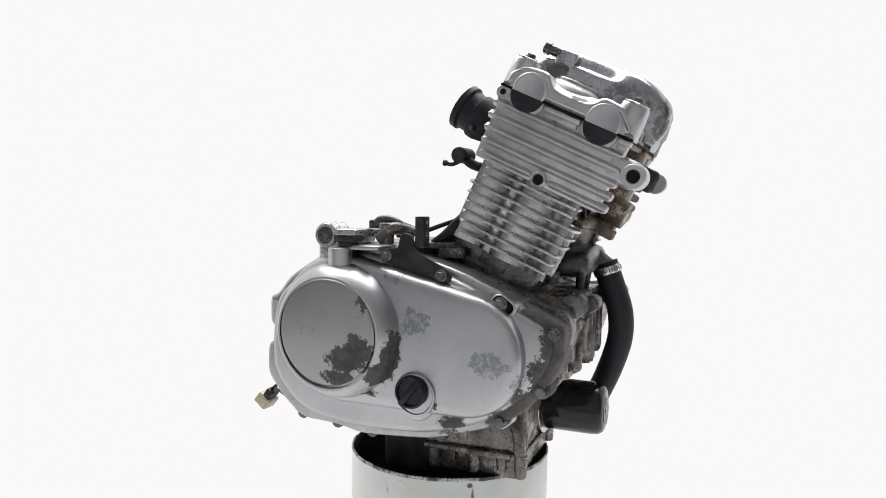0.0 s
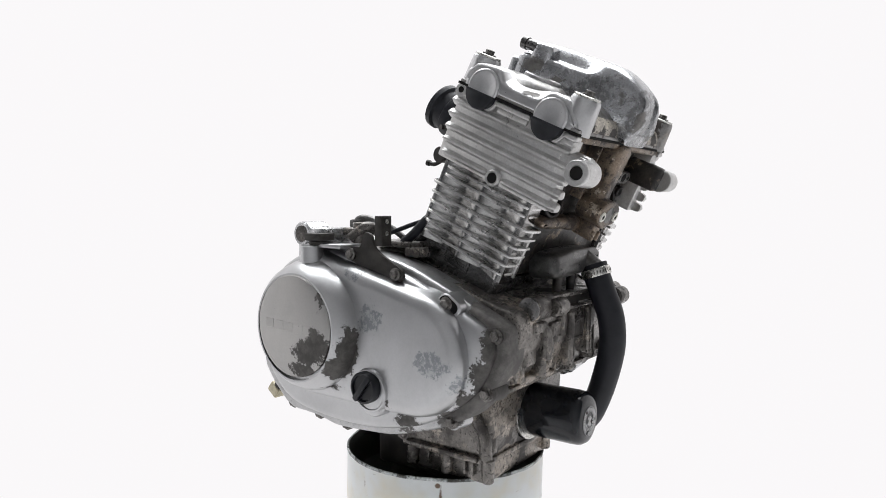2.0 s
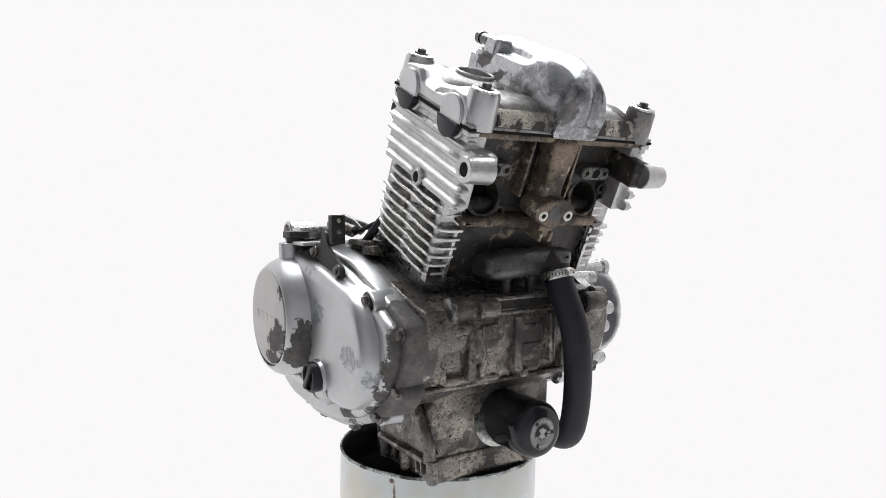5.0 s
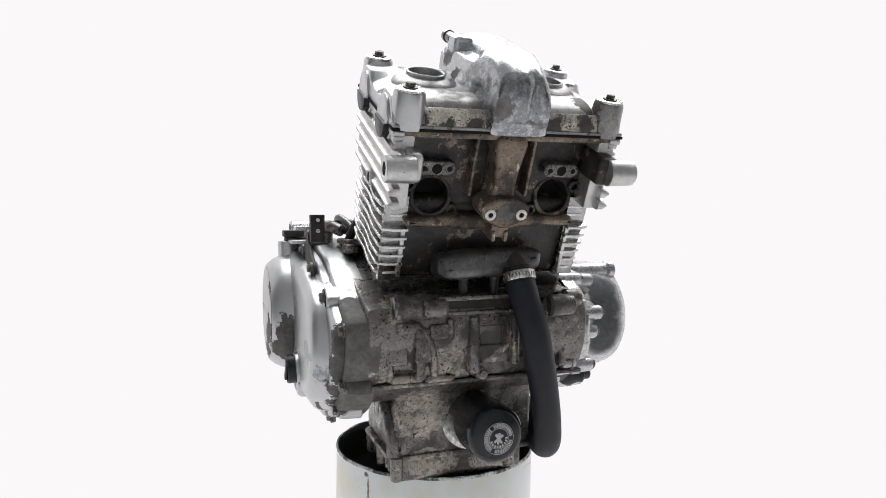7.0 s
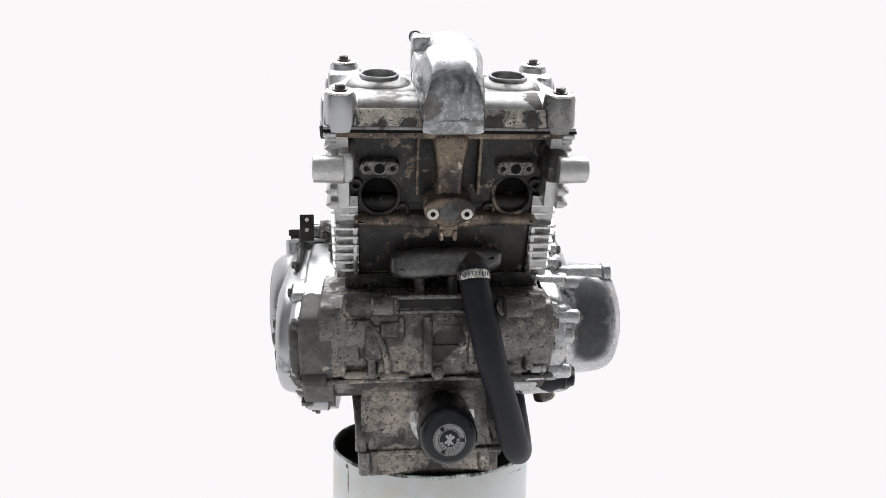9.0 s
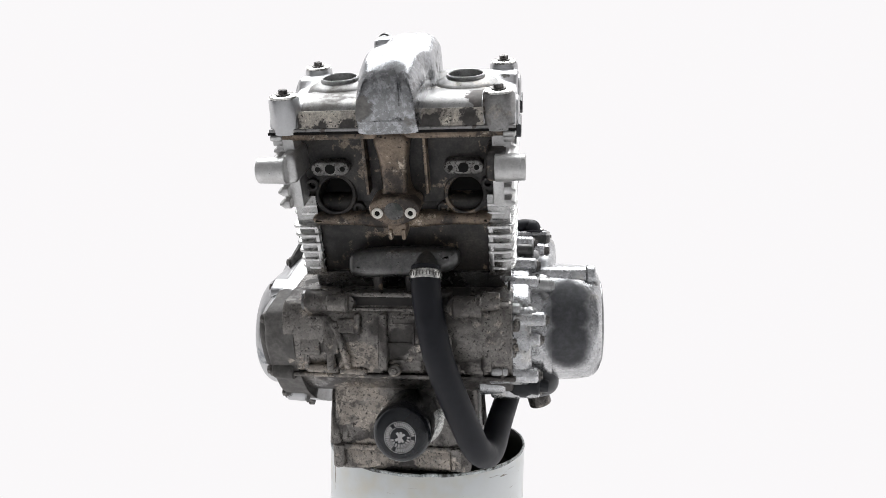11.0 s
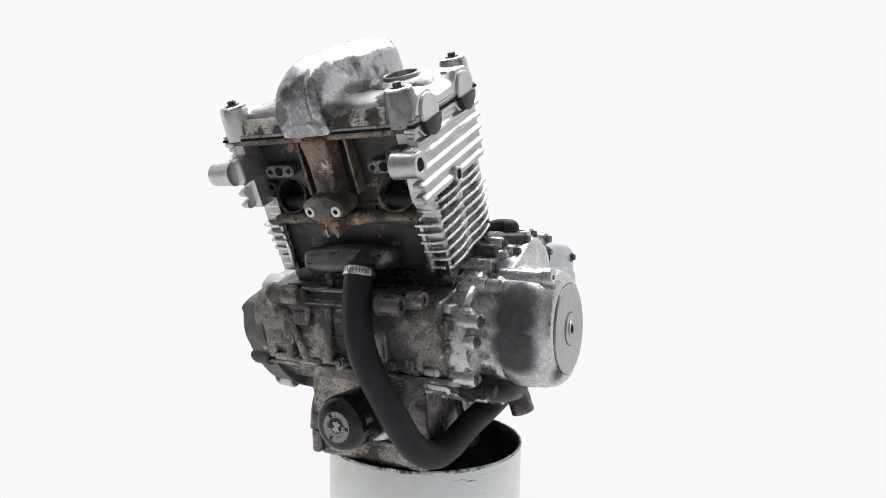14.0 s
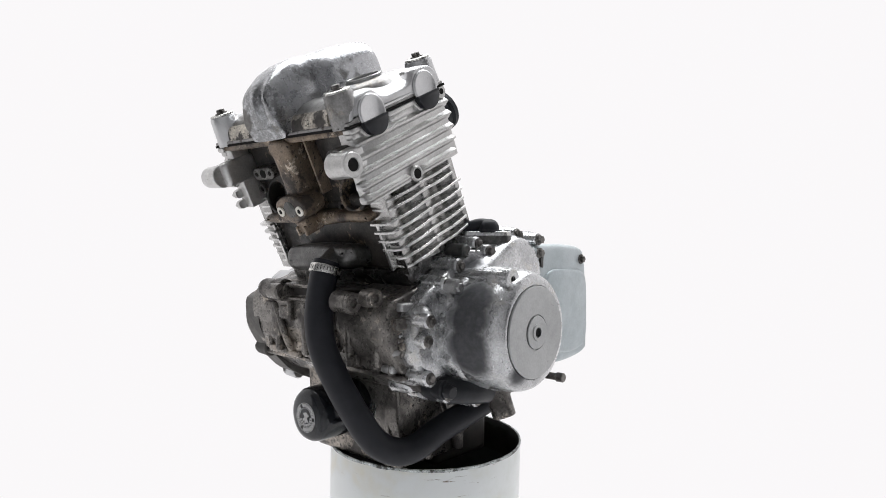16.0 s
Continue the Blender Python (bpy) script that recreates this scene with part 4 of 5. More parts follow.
hump = part("chain_hump", rough_up(skin(rings), 0.0009, 0.022), M_HUMP, lid, "domed cam-chain housing with peeling silver paint and painted crease shade", LEAN_M, 40)
part("breather_box", rough_up(box(0.004, 0.034, 0.041, 0.066, 0.222, 0.247, 0.004, 3), 0.0006, 0.03), M_HUMP, lid, "", LEAN_M)
part("stub_block", rough_up(box(0.010, 0.0365, 0.066, 0.094, 0.245, 0.2725, 0.006, 3), 0.0006, 0.02), M_HUMP, lid, "", LEAN_M)
part("breather_stub", join(rod((STUB[0], STUB[1], STUB[2]), (STUB[0], STUB[1] + 0.022, STUB[2]), 0.0066, 0.0066, 24), socket_ring((STUB[0], STUB[1] + 0.007, STUB[2]), (0.0, -1, 0.0), 0.0078, 0.005, 0.008, 24)), M_BASE, lid, "short grey breather pipe", LEAN_M)

# ---- intake side ----
for x in (0.070, -0.066):
    boot = epart("intake_boot", lathe((x, 0.056, 0.1455), (0, -1, 0.17), [(-0.022, 0.022), (0.006, 0.023), (0.020, 0.025), (0.032, 0.0285), (0.040, 0.0285), (0.043, 0.0255), (0.054, 0.026), (0.057, 0.0292), (0.064, 0.0292), (0.065, 0.026), (0.062, 0.022), (0.010, 0.020), (0.010, 0)], 36), M_RUBBER, "black rubber intake boot", LEAN_M)
    part("clamp_screw", rod((x + 0.022, 0.026, 0.137), (x + 0.032, 0.025, 0.137), 0.003, None, 12), M_BOLT, boot, "", LEAN_M)
rail = epart("coolant_joint", join(rod((0.03, 0.052, 0.083), (0.064, 0.050, 0.083), 0.0105, None, 24, 0.001), pipe([(0.05, 0.05, 0.082), (0.04, 0.065, 0.07), (0.03, 0.09, 0.065)], 0.0065)), M_GUNK_SHADE, "black coolant joint on the intake side")
part("joint_nozzle", pipe([(0.058, 0.052, 0.076), (0.060, 0.040, 0.071), (0.060, 0.031, 0.073)], 0.0028, 10), M_GUNK_SHADE, rail)
part("joint_tip", rod((0.060, 0.032, 0.0725), (0.060, 0.028, 0.0735), 0.0040, None, 14), M_GUNK_SHADE, rail)

# ---- coolant pipe and hoses at the front ----
wp = epart("coolant_pipe", join(rough_up(slab(chaikin([(0.064, -0.040), (0.064, -0.066), (0.05, -0.072), (-0.045, -0.068), (-0.066, -0.058), (-0.066, -0.036), (-0.02, -0.034), (0.03, -0.036)], 2), 0.186, 0.2225, 0.012, 5, "y"), 0.001, 0.03), rod((-0.0300, 0.206, -0.046), (-0.0303, 0.2285, -0.0640), 0.0138)), M_PIPE, "dull grey cast coolant pipe")
for x in (0.03, -0.008):
    part("pipe_foot", rod((x, 0.205, -0.092), (x, 0.208, -0.062), 0.005, 0.007, 16), M_SOOT_SHADE, wp)
hose = epart("radiator_hose", pipe([(-0.0300, 0.2270, -0.0580), (-0.0303, 0.2310, -0.0690), (-0.0330, 0.2385, -0.0920), (-0.0395, 0.2475, -0.1230), (-0.0465, 0.2480, -0.1560), (-0.0570, 0.2390, -0.1910), (-0.0725, 0.2200, -0.2380), (-0.0850, 0.1985, -0.2750), (-0.095, 0.170, -0.2915), (-0.101, 0.142, -0.290), (-0.106, 0.105, -0.276), (-0.112, 0.060, -0.263), (-0.118, 0.02, -0.250), (-0.12, 0.0, -0.24)], 0.0170, 28, 8), M_RUBBER, "thick black rubber radiator hose")
clamp = part("hose_clamp", lathe((-0.0302, 0.2290, -0.0630), (-0.03, 0.33, -0.95), [(0, 0.0165), (0, 0.0184), (0.0006, 0.0188), (0.0098, 0.0188), (0.0104, 0.0184), (0.0104, 0.0165)], 40), M_ZINC, hose, "bright steel hose clamp")
for a in range(0, 360, 12):
    part("clamp_slot", box(0.0184, 0.0190, -0.0006, 0.0006, 0.003, 0.0075), M_BOLT, clamp, "", Matrix.Translation((-0.0302, 0.2290, -0.0630)) @ Vector((-0.03, 0.33, -0.95)).to_track_quat("Z", "Y").to_matrix().to_4x4() @ Matrix.Rotation(radians(a), 4, "Z"))
pump = epart("water_pump_elbow", join(pipe([(-0.10, 0.13, -0.205), (-0.125, 0.145, -0.208), (-0.15, 0.143, -0.209), (-0.165, 0.12, -0.212), (-0.168, 0.09, -0.216)], 0.0175, 20), rod((-0.132, 0.150, -0.208), (-0.1605, 0.1530, -0.2085), 0.0125, None, 20, 0.002)), M_PLASTIC, "black moulded water pump elbow")
part("pump_knob", rod((-0.158, 0.1530, -0.2085), (-0.1705, 0.1535, -0.2095), 0.009, 0.008, 8, 0.001), M_PLASTIC, pump)
stub = epart("drain_stub", socket_ring((-0.150, 0.046, -0.222), (-0.22, -0.08, -0.72), 0.0155, 0.012, 0.042, 28), M_CASE, "short open metal pipe stub")

# ---- oil filter ----
filt = epart("oil_filter", lathe((-0.001, 0.155, -0.250), (0, 1, 0.0), [(0, 0.033), (0.006, 0.0345), (0.066, 0.0345), (0.075, 0.0335), (0.0805, 0.030), (0.0825, 0.025), (0.083, 0)], 56), M_BLACK, "glossy black spin-on oil filter")
part("filter_seat", lathe((-0.001, 0.14, -0.250), (0, 1, 0), [(0, 0.0415), (0.016, 0.0405), (0.0175, 0.0395), (0.0175, 0)], 48), M_BLACK, filt)
part("filter_rim", lathe((-0.001, 0.1585, -0.250), (0, 1, 0), [(-0.004, 0.0405), (-0.0015, 0.0412), (-0.0005, 0.0408), (-0.0005, 0.0380)], 56), M_ZINC, filt, "thin bright rim")
FRONT = Matrix.Translation((-0.001, 0.2384, -0.2525)) @ Matrix(((-1.08, 0, 0, 0), (0, 0, 1, 0), (0, 1.08, 0, 0), (0, 0, 0, 1)))


def ring_bars(r0, r1, n, fill, skip=(), turn=0.0):
    bm = bmesh.new()
    for k in range(n):
        if k in skip:
            continue
        a0, a1 = turn + 2 * math.pi * k / n, turn + 2 * math.pi * (k + fill) / n
        vs = [bm.verts.new((r * math.cos(a), r * math.sin(a), 0.0)) for r, a in ((r0, a0), (r1, a0), (r1, a1), (r0, a1))]
        top = [bm.verts.new(v.co + Vector((0, 0, 0.0003))) for v in vs]
        bm.faces.new(top)
        for i in range(4):
            bm.faces.new((vs[i], vs[(i + 1) % 4], top[(i + 1) % 4], top[i]))
    return bm


part("print_ring", ring_bars(0.0166, 0.0171, 72, 1.0), M_PRINT, filt, "white printed ring", FRONT.copy())
part("print_line", ring_bars(0.0122, 0.0158, 46, 0.62, (0, 15, 16, 30, 31, 45)), M_PRINT, filt, "ring of small white print", FRONT.copy())
part("print_ring", ring_bars(0.0108, 0.0113, 60, 1.0), M_PRINT, filt, "white printed ring", FRONT.copy())
part("print_line", ring_bars(0.0076, 0.0102, 18, 0.6, turn=3.4, skip=range(9, 18)), M_PRINT, filt, "ring of small white print", FRONT.copy())
star = bmesh.new()
for a in (35, 125, 80):
    m = Matrix.Rotation(radians(a), 4, "Z")
    b = box(-0.0062, 0.0062, -0.0013, 0.0013, 0, 0.0003)
    bmesh.ops.transform(b, matrix=m, verts=b.verts)
    star = join(star, b)
part("print_emblem", star, M_PRINT, filt, "white crossed emblem shape", FRONT.copy())

# ---- alternator cover on the rider's left ----
C2 = (0.082, -0.139)
CASEL = chaikin([(-0.10, -0.19), (-0.06, -0.222), (0.02, -0.232), (0.09, -0.232), (0.16, -0.212), (0.195, -0.175), (0.198, -0.13), (0.185, -0.098), (0.13, -0.065), (0.09, -0.035), (0.03, -0.022), (-0.04, -0.03), (-0.09, -0.06), (-0.11, -0.12)], 2)
alt = epart("alternator_cover", join(slab(CASEL, -0.120, -0.150, 0.008, flare=0.001), slab(hull((0.083, -0.14), 0.080, (0.03, -0.08), 0.055), -0.14, -0.182, 0.02, 6)), M_ALT, "oxidised silver alternator cover with dark worn side")
part("shoulder", slab(inset(CASEL, 0.0015), -0.085, -0.1305, 0.002, 3, flare=-0.006), M_FLANGE, alt, "dull grey casting behind the cover")
part("drum_face", lathe((0, *C2), (-1, 0, 0), [(0.15, 0.0775), (0.19, 0.0760), (0.212, 0.0742), (0.223, 0.0718), (0.2295, 0.0688), (0.2340, 0.0640), (0.2360, 0.0590), (0.2362, 0.0562), (0.2345, 0.0555), (0.2345, 0)], 72), M_ALT, alt)
lidd = part("inspection_disc", lathe((0, *C2), (-1, 0, 0), [(0.233, 0.0552), (0.2375, 0.0552), (0.2385, 0.054), (0.2385, 0.0212), (0.2370, 0.0205), (0.2370, 0)], 64), M_PLATE, alt)
part("plug_disc", join(lathe((0, *C2), (-1, 0, 0), [(0.236, 0.0198), (0.2392, 0.0198), (0.2400, 0.0190), (0.2400, 0.0102), (0.2412, 0.0098), (0.2412, 0.0060), (0.2385, 0.0058), (0.2385, 0)], 48)), M_PLATE, lidd)
part("plug_socket", rod((-0.2384, *C2), (-0.2398, *C2), 0.0056, None, 6), M_VOID, lidd)
for y0, z0, y1, z1 in ((0.088, -0.057, 0.129, -0.080), (0.02, -0.028, 0.03, -0.07), (0.14, -0.075, 0.155, -0.10)):
    part("ridge", pipe([(-0.150, y0, z0), (-0.158, (y0 + y1) / 2, (z0 + z1) / 2), (-0.168, y1, z1)], 0.0040, 10, 6), M_FLANGE, alt)
for x, y, z, r in ((-0.125, 0.196, -0.118, 0.014), (-0.13, 0.193, -0.146, 0.012), (-0.125, 0.186, -0.175, 0.012), (-0.118, 0.165, -0.205, 0.013)):
    part("joint_boss", rough_up(rod((-0.085, y, z), (x, y, z), r * 1.1, r * 0.85, 18, 0.003), 0.0012, 0.01), M_ALT, alt)
part("lug", join(rod((-0.15, 0.1160, -0.0760), (-0.220, 0.1160, -0.0755), 0.0115, 0.0108, 28), lathe((-0.217, 0.1160, -0.0752), (-1, 0, 0), [(0, 0.0110), (0.002, 0.0132), (0.0105, 0.0132), (0.0118, 0.0120), (0.0118, 0.0042), (0.008, 0.0038), (0.008, 0)], 32)), M_ALT, alt)
part("lug_bore", rod((-0.222, 0.1160, -0.0752), (-0.2264, 0.1160, -0.0752), 0.0036, None, 20), M_VOID, alt)
part("domed_boss", lathe((-0.12, 0.1815, -0.1200), (-1, 0, 0), [(0, 0.0150), (0.028, 0.0142), (0.034, 0.0125), (0.038, 0.0090), (0.0402, 0.0045), (0.0408, 0)], 28), M_ALT, alt, "bright domed casting")
part("joint_bolt", join(hexbolt((-0.172, 0.1478, -0.0852), (-1, 0, 0), 0.0060, 0.005, 0.0092), rod((-0.13, 0.1478, -0.0852), (-0.171, 0.1478, -0.0852), 0.0105, 0.0095, 20, 0.001)), M_FLANGE, alt)
for y, z, x in ((0.188, -0.122, -0.166), (0.186, -0.146, -0.160), (0.150, -0.083, -0.158), (0.18, -0.19, -0.158), (0.15, -0.215, -0.160), (0.09, -0.232, -0.156), (0.03, -0.232, -0.156), (0.125, -0.062, -0.156), (0.085, -0.036, -0.152), (0.03, -0.026, -0.152), (-0.03, -0.03, -0.152)):
    part("edge_boss", rod((-0.10, y, z), (x, y, z), 0.0115, 0.0092, 20, 0.002), M_ALT, alt)
    part("cover_bolt", hexbolt((x, y, z), (-1, 0, 0), 0.0050, 0.0042, 0.0072), M_BOLT, alt)
for x, y, z, w, d, h in ((-0.128, 0.190, -0.108, 0.018, 0.030, 0.010), (-0.120, 0.198, -0.128, 0.020, 0.024, 0.008), (-0.118, 0.200, -0.160, 0.022, 0.020, 0.009), (-0.112, 0.196, -0.182, 0.020, 0.020, 0.010), (-0.132, 0.176, -0.196, 0.016, 0.024, 0.009), (-0.108, 0.206, -0.144, 0.016, 0.016, 0.014)):
    part("cast_step", rough_up(box(x - w / 2, x + w / 2, y - d / 2, y + d / 2, z - h / 2, z + h / 2, 0.003, 3), 0.0010, 0.012, z * 31), M_FLANGE, alt)
for y0, z0, y1, z1 in ((0.200, -0.112, 0.196, -0.172), (0.188, -0.104, 0.152, -0.076), (0.190, -0.178, 0.158, -0.212)):
    part("joint_seam", pipe([(-0.1225, y0, z0), (-0.1225, (y0 + y1) / 2 + 0.004, (z0 + z1) / 2), (-0.1225, y1, z1)], 0.0016, 8, 6), M_VOID, alt, "dark joint line")
sprk = epart("sprocket_cover", rough_up(slab(chaikin([(0.01, -0.042), (-0.05, -0.038), (-0.12, -0.041), (-0.146, -0.052), (-0.151, -0.18), (-0.150, -0.200), (-0.10, -0.208), (-0.03, -0.206), (0.01, -0.18)], 2), -0.13, -0.174, 0.010, 5), 0.001, 0.05), M_PALE, "pale chalky blue-white painted sprocket cover")
part("raised_panel", rough_up(slab(chaikin([(-0.02, -0.072), (-0.11, -0.074), (-0.137, -0.082), (-0.142, -0.110), (-0.142, -0.185), (-0.11, -0.196), (-0.02, -0.19)], 2), -0.165, -0.1785, 0.006, 4), 0.0008, 0.05), M_PALE, sprk)
part("rear_tab", box(-0.150, -0.140, -0.166, -0.150, -0.082, -0.064, 0.002), M_GUNK_SHADE, sprk, "dark tab behind the cover")
part("notch", rod((-0.150, -0.018, -0.062), (-0.1752, -0.026, -0.062), 0.008, None, 16), M_GUNK_SHADE, sprk)
for y, z in ((-0.128, -0.062), (-0.02, -0.05)):
    part("cover_bolt", hexbolt((-0.174, y, z), (-1, 0, 0), 0.005, 0.005, 0.007), M_BOLT, sprk)
bcap = epart("breather_elbow", join(lathe((-0.1480, 0.0580, -0.0215), (0, 0, 1), [(0, 0.0165), (0.0025, 0.0165), (0.0030, 0.0135), (0.008, 0.0130), (0.0125, 0.0108), (0.0155, 0.0070), (0.0168, 0.003), (0.017, 0)], 32), pipe([(-0.1480, 0.0580, -0.013), (-0.137, 0.0635, -0.0125), (-0.126, 0.0695, -0.016), (-0.117, 0.0755, -0.022)], 0.0085, 16)), M_RUBBER, "black rubber breather elbow")
epart("gearbox_top", rough_up(slab(chaikin([(-0.115, 0.03), (-0.112, -0.09), (0.11, -0.09), (0.145, -0.03), (0.13, 0.05), (-0.1, 0.055)], 2), -0.06, -0.034, 0.008, 4, "z"), 0.001, 0.03), M_CASE, "grimy gearbox top")
OVAL = hull((-0.126, 0.068), 0.0160, (-0.158, 0.050), 0.0160, 24)
pad = epart("breather_pad", join(rough_up(slab(inset(OVAL, -0.004), -0.075, -0.038, 0.004, 4, "z"), 0.0006, 0.02), slab(OVAL, -0.05, -0.0205, 0.002, 3, "z")), M_ALT, "raised oval breather pad")
part("pad_band", slab(inset(OVAL, -0.0004), -0.0370, -0.0258, 0, 2, "z"), M_PIPE, pad, "dark band round the pad")
part("pad_step", slab(chaikin([(-0.162, 0.0), (-0.166, 0.082), (-0.148, 0.112), (-0.10, 0.115), (-0.10, 0.01), (-0.13, 0.0)], 2), -0.075, -0.0430, 0.005, 3, "z"), M_ALT, pad)
for x, y, z in ((-0.1700, 0.0187, -0.0250), (-0.1765, -0.0221, -0.0320), (-0.1560, 0.0919, -0.0480), (-0.1715, 0.0801, -0.0455)):
    part("bolt_seat", rod((-0.12, y, z), (x + 0.006, y, z), 0.0125, 0.0090, 20, 0.001), M_ALT, pad)
    part("pad_bolt", hexbolt((x + 0.006, y, z), (-1, 0, 0), 0.0056, 0.0065, 0.0072), M_BOLT, pad, "dark hex bolt")
part("dark_socket", rod((-0.12, 0.1063, -0.0445), (-0.152, 0.1063, -0.0445), 0.0095, 0.0085, 24, 0.002), M_PIPE, pad)
epart("case_clip", join(rod((-0.135, 0.005, -0.04), (-0.135, 0.005, -0.016), 0.006, None, 14, 0.001), box(-0.155, -0.127, -0.002, 0.012, -0.024, -0.0175, 0.002)), M_BOLT, "dark clip on the case top")
shaft = epart("shift_shaft", join(rod((-0.10, -0.086, -0.231), (-0.164, -0.086, -0.231), 0.0052, None, 16, 0.001)), M_BOLT, "greasy shift shaft")
part("shaft_tip", rod((-0.161, -0.086, -0.231), (-0.1725, -0.086, -0.231), 0.0068, None, 16, 0.001), M_BOLT, shaft)

# ---- rear fittings ----
epart("rear_mount", join(rod((0.155, -0.072, -0.020), (0.192, -0.072, -0.020), 0.0155, None, 28, 0.002), box(0.15, 0.186, -0.086, -0.058, -0.06, -0.02, 0.004), box(0.14, 0.19, -0.074, -0.03, -0.03, -0.012, 0.004)), M_ALT, "grey cast rear mount")
epart("rear_mount_bore", rod((0.19, -0.072, -0.020), (0.1925, -0.072, -0.020), 0.0105, None, 24), M_CASE, "dull bush in the rear mount")
lev = epart("clutch_lever", join(pipe([(0.155, -0.02, -0.025), (0.150, 0.0, -0.012), (0.135, 0.02, -0.018)], 0.008, 12), rod((0.15, -0.01, -0.04), (0.15, -0.01, -0.005), 0.009, None, 16, 0.001), box(0.135, 0.16, -0.035, -0.012, -0.022, -0.012, 0.003)), M_CASE, "greasy clutch lever")
epart("vent_pipe", pipe([(0.13, 0.045, -0.03), (0.128, 0.06, -0.018), (0.12, 0.075, 0.0), (0.1, 0.085, 0.012)], 0.0058, 12), M_RUBBER, "thin black vent pipe")
epart("neutral_wire", pipe([(0.12, -0.01, -0.022), (0.13, 0.02, -0.019), (0.12, 0.055, -0.006), (0.1, 0.08, 0.004)], 0.0028, 8), M_RUBBER, "thin black wire")
plug = epart("wire_plug", box(-0.013, 0.013, -0.011, 0.011, -0.009, 0.009, 0.003, 3), M_CREAM, "yellowed nylon wire plug", Matrix.Translation((0.092, -0.236, -0.268)) @ Matrix.Rotation(radians(-38), 4, "X"))
part("plug_wire", pipe([(0.094, -0.228, -0.258), (0.1, -0.215, -0.245), (0.11, -0.19, -0.235), (0.12, -0.14, -0.22)], 0.0022, 8), M_RUBBER, plug)
part("plug_collar", box(-0.01, 0.01, -0.006, 0.006, -0.008, 0.008, 0.002), M_GUNK_SHADE, plug, "", Matrix.Translation((0.094, -0.226, -0.258)) @ Matrix.Rotation(radians(-38), 4, "X"))

epart("cable_guide", join(pipe([(0.12, -0.05, -0.02), (0.13, -0.03, -0.002), (0.125, -0.01, -0.004), (0.115, 0.005, -0.02)], 0.005, 10), pipe([(0.115, -0.045, -0.018), (0.12, -0.02, -0.006), (0.105, 0.0, -0.012), (0.1, 0.02, -0.025)], 0.0042, 10), box(0.118, 0.134, -0.045, -0.028, -0.014, -0.002, 0.003)), M_PIPE, "greasy cable guide and clips")
epart("case_rail", join(box(0.1, 0.14, 0.01, 0.075, -0.036, -0.028, 0.003), box(0.126, 0.142, 0.055, 0.085, -0.046, -0.034, 0.003), rod((0.134, 0.07, -0.04), (0.134, 0.07, -0.03), 0.006, None, 12)), M_CASE, "cast rail along the case top")

# ---- drum ----
M_DRUM, DN, DL, DP = shader("scratched_white_enamel")
tc = DN.new("ShaderNodeTexCoord").outputs["Object"]
mp = DN.new("ShaderNodeMapping")
mp.inputs["Scale"].default_value = (1.5, 1.5, 22)
DL.new(tc, mp.inputs["Vector"])
streak = noise_node(DN, DL, mp.outputs[0], 9, 5, 0.7)
spotn = noise_node(DN, DL, tc, 60, 4, 0.7)
rustn = noise_node(DN, DL, tc, 14, 6, 0.7)
c = mix(DN, DL, ramp(DN, DL, rustn, 0.4, 0.7), (0.86, 0.89, 0.89), (0.80, 0.83, 0.81))
c = mix(DN, DL, ramp(DN, DL, streak, 0.66, 0.70), c, (0.22, 0.18, 0.14))
fine_lines = DN.new("ShaderNodeMapping")
fine_lines.inputs["Rotation"].default_value = (0.35, 0.2, 0)
fine_lines.inputs["Scale"].default_value = (3, 3, 90)
DL.new(tc, fine_lines.inputs["Vector"])
c = mix(DN, DL, ramp(DN, DL, noise_node(DN, DL, fine_lines.outputs[0], 5, 4, 0.75), 0.68, 0.71), c, (0.35, 0.31, 0.26))
c = mix(DN, DL, ramp(DN, DL, noise_node(DN, DL, tc, 7, 4, 0.6), 0.5, 0.75), c, (0.84, 0.79, 0.66))
c = mix(DN, DL, ramp(DN, DL, spotn, 0.72, 0.76), c, (0.15, 0.1, 0.07))
drips = blotch(DN, DL, tc, ((0.036, -0.165, 0.305, 0.0016, 1, 9), (0.032, -0.165, 0.325, 0.0035, 1, 0.9), (-0.075, -0.145, 0.31, 0.003, 1, 3), (0.105, -0.12, 0.312, 0.003, 1, 4), (0.13, -0.08, 0.31, 0.002, 1, 3), (0.143, -0.03, 0.295, 0.004, 3, 0.4), (0.14, 0.0, 0.305, 0.003, 1, 3)), spotn, 0.006, 0.001)
c = mix(DN, DL, drips, c, (0.19, 0.13, 0.09))
DL.new(c, DP.inputs["Base Color"])
DP.inputs["Roughness"].default_value = 0.35
bump(DN, DL, DP, rustn, 0.1)
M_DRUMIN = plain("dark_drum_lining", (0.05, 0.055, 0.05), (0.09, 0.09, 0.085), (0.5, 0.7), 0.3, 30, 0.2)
M_RIM = metal("chipped_rim_steel", (0.5, 0.53, 0.53), (0.34, 0.37, 0.37), (0.05, 0.05, 0.045), 0.5, (0.4, 0.6), 0.4, 0.9, 0.3, 45)
DC = Vector((0.0075, -0.0275, 0))
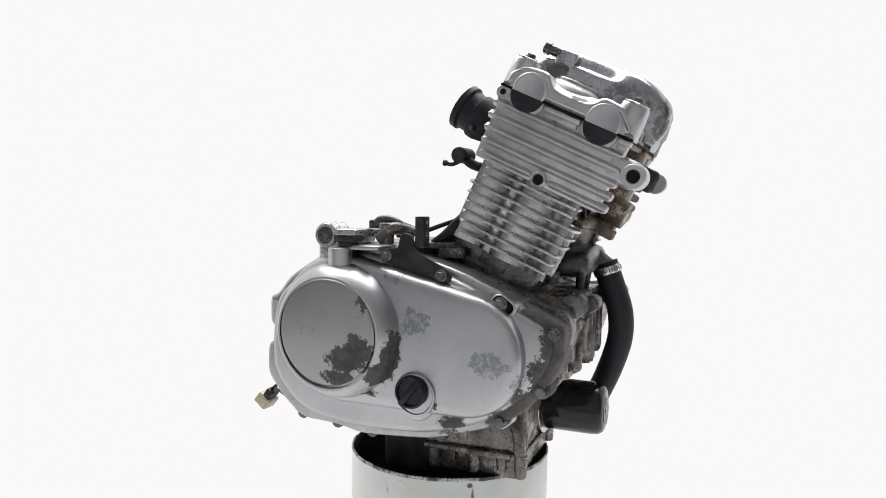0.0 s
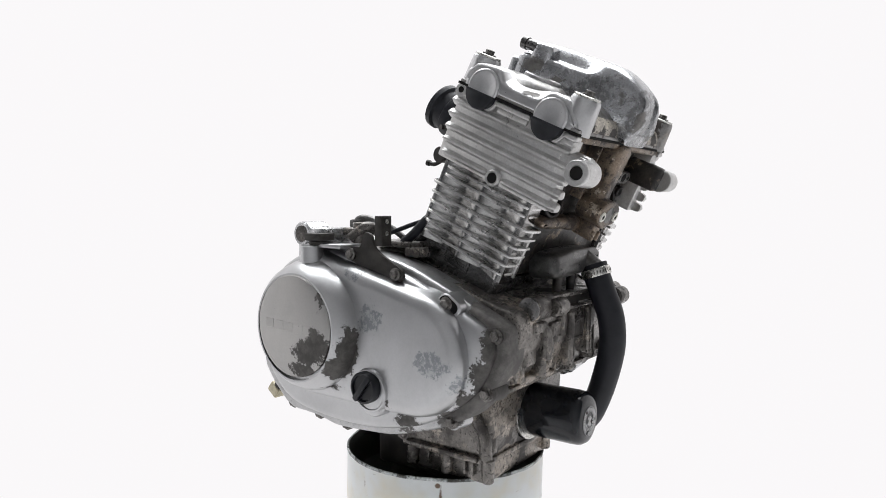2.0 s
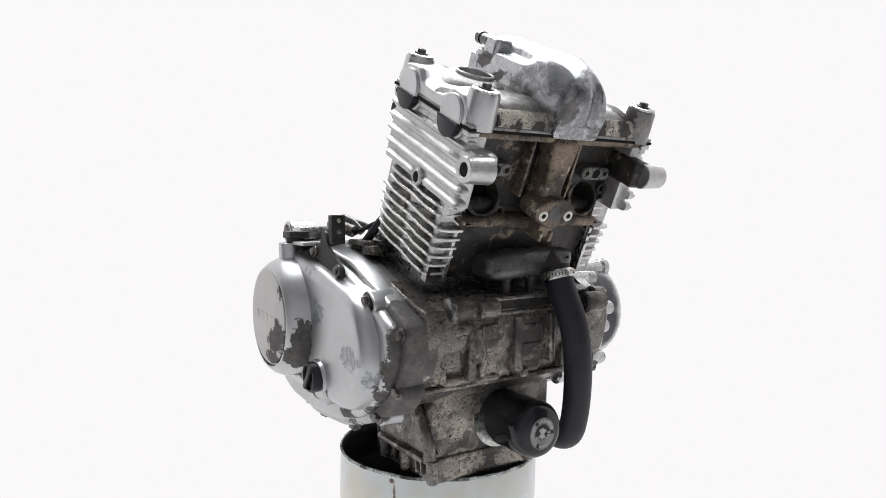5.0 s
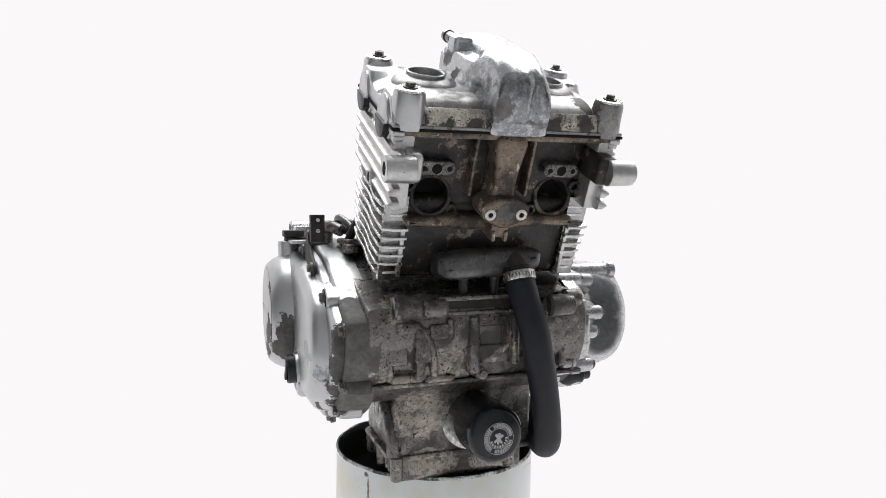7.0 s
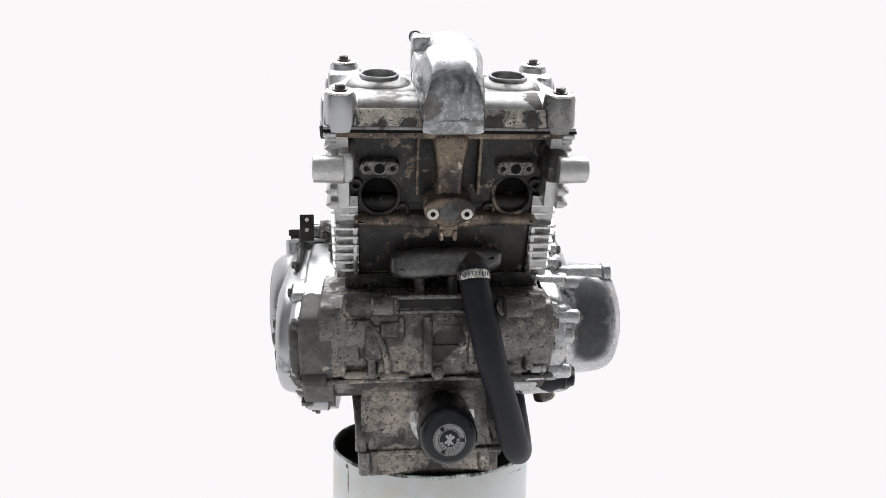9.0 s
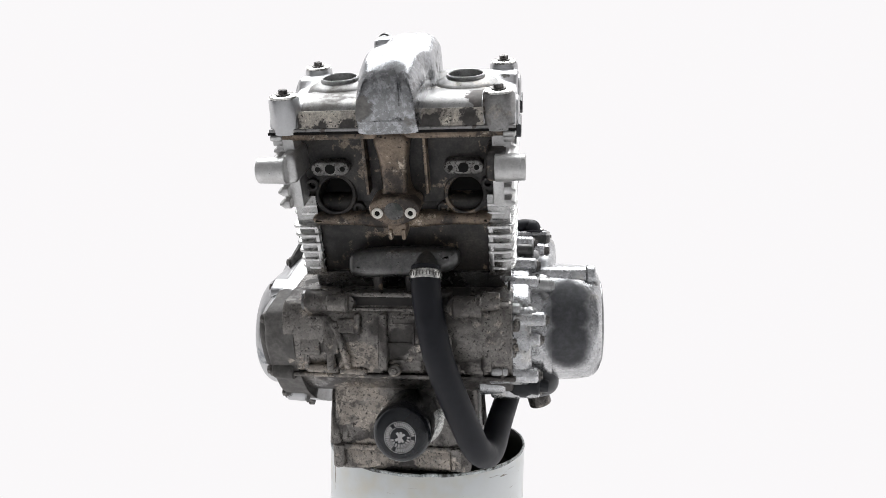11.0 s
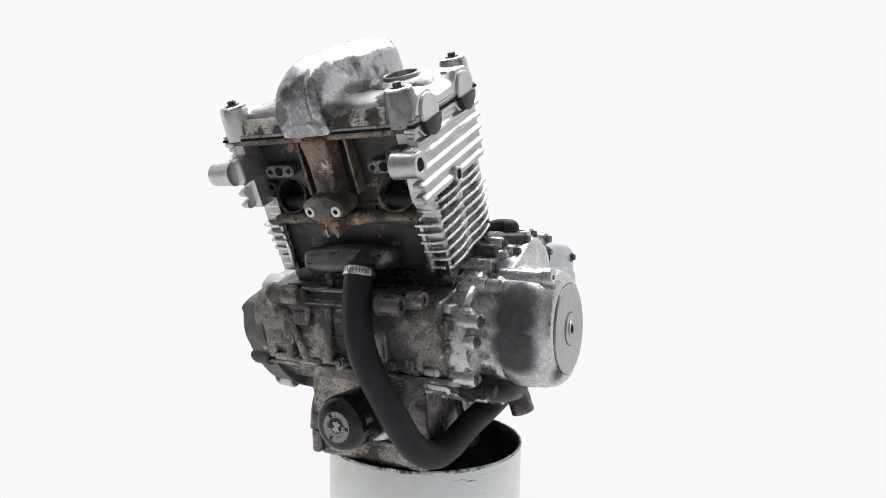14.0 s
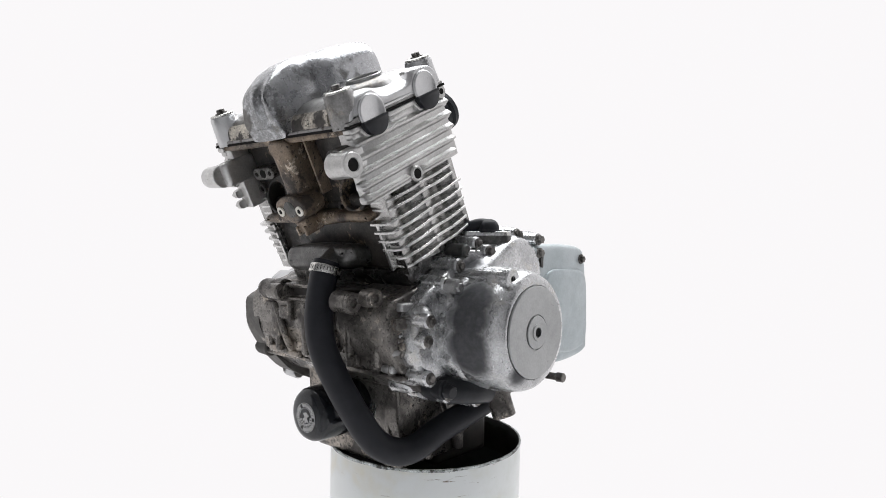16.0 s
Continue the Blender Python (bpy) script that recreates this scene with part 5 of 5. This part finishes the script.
bm = lathe(DC, (0, 0, 1), [(0.003, 0.1398), (0.10, 0.1402), (0.12, 0.1425), (0.135, 0.1405), (0.25, 0.1402), (RIM_Z - 0.001, 0.1402), (RIM_Z, 0.1397), (RIM_Z, 0.1392)], 96)
bmesh.ops.delete(bm, geom=[f for f in bm.faces if len(f.verts) > 4], context="FACES_ONLY")
part("shell", bm, M_DRUM, drum)
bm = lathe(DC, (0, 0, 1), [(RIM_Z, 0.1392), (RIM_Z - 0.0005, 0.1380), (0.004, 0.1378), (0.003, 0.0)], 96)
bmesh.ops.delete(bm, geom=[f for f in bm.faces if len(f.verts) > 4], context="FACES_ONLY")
part("lining", bm, M_DRUMIN, drum, "dark inside of the drum")

rim = lathe(DC, (0, 0, 1), [(RIM_Z - 0.0035, 0.1403), (RIM_Z - 0.0015, 0.1412), (RIM_Z + 0.0004, 0.1408), (RIM_Z + 0.0008, 0.1396), (RIM_Z, 0.1384), (RIM_Z - 0.003, 0.1380)], 128)
bmesh.ops.delete(rim, geom=[f for f in rim.faces if len(f.verts) > 4], context="FACES_ONLY")
for v in rim.verts:
    v.co.z += 0.0012 * noise.noise(v.co * 40) - 0.0004
lip = bmesh.new()
low_ring, top_ring = [], []
for k in range(160):
    a = 2 * math.pi * k / 160
    h = 0.5 + 0.5 * noise.noise(Vector((math.cos(a) * 5, math.sin(a) * 5, 0.3))) + 0.25 * noise.noise(Vector((math.cos(a) * 19, math.sin(a) * 19, 1.7)))
    c0 = DC + Vector((0.1366 * math.cos(a), 0.1366 * math.sin(a), 0))
    low_ring.append(lip.verts.new(c0 + Vector((0, 0, RIM_Z - 0.05))))
    top_ring.append(lip.verts.new(c0 + Vector((0, 0, RIM_Z - 0.016 + 0.014 * h))))
for k in range(160):
    lip.faces.new((low_ring[k], low_ring[(k + 1) % 160], top_ring[(k + 1) % 160], top_ring[k]))
bmesh.ops.solidify(lip, geom=lip.faces[:], thickness=0.001)
part("ragged_band", lip, M_GUNK_SHADE, drum, "ragged black band inside the rim")
part("rim", rim, M_RIM, drum, "chipped dark cut edge")

motions()
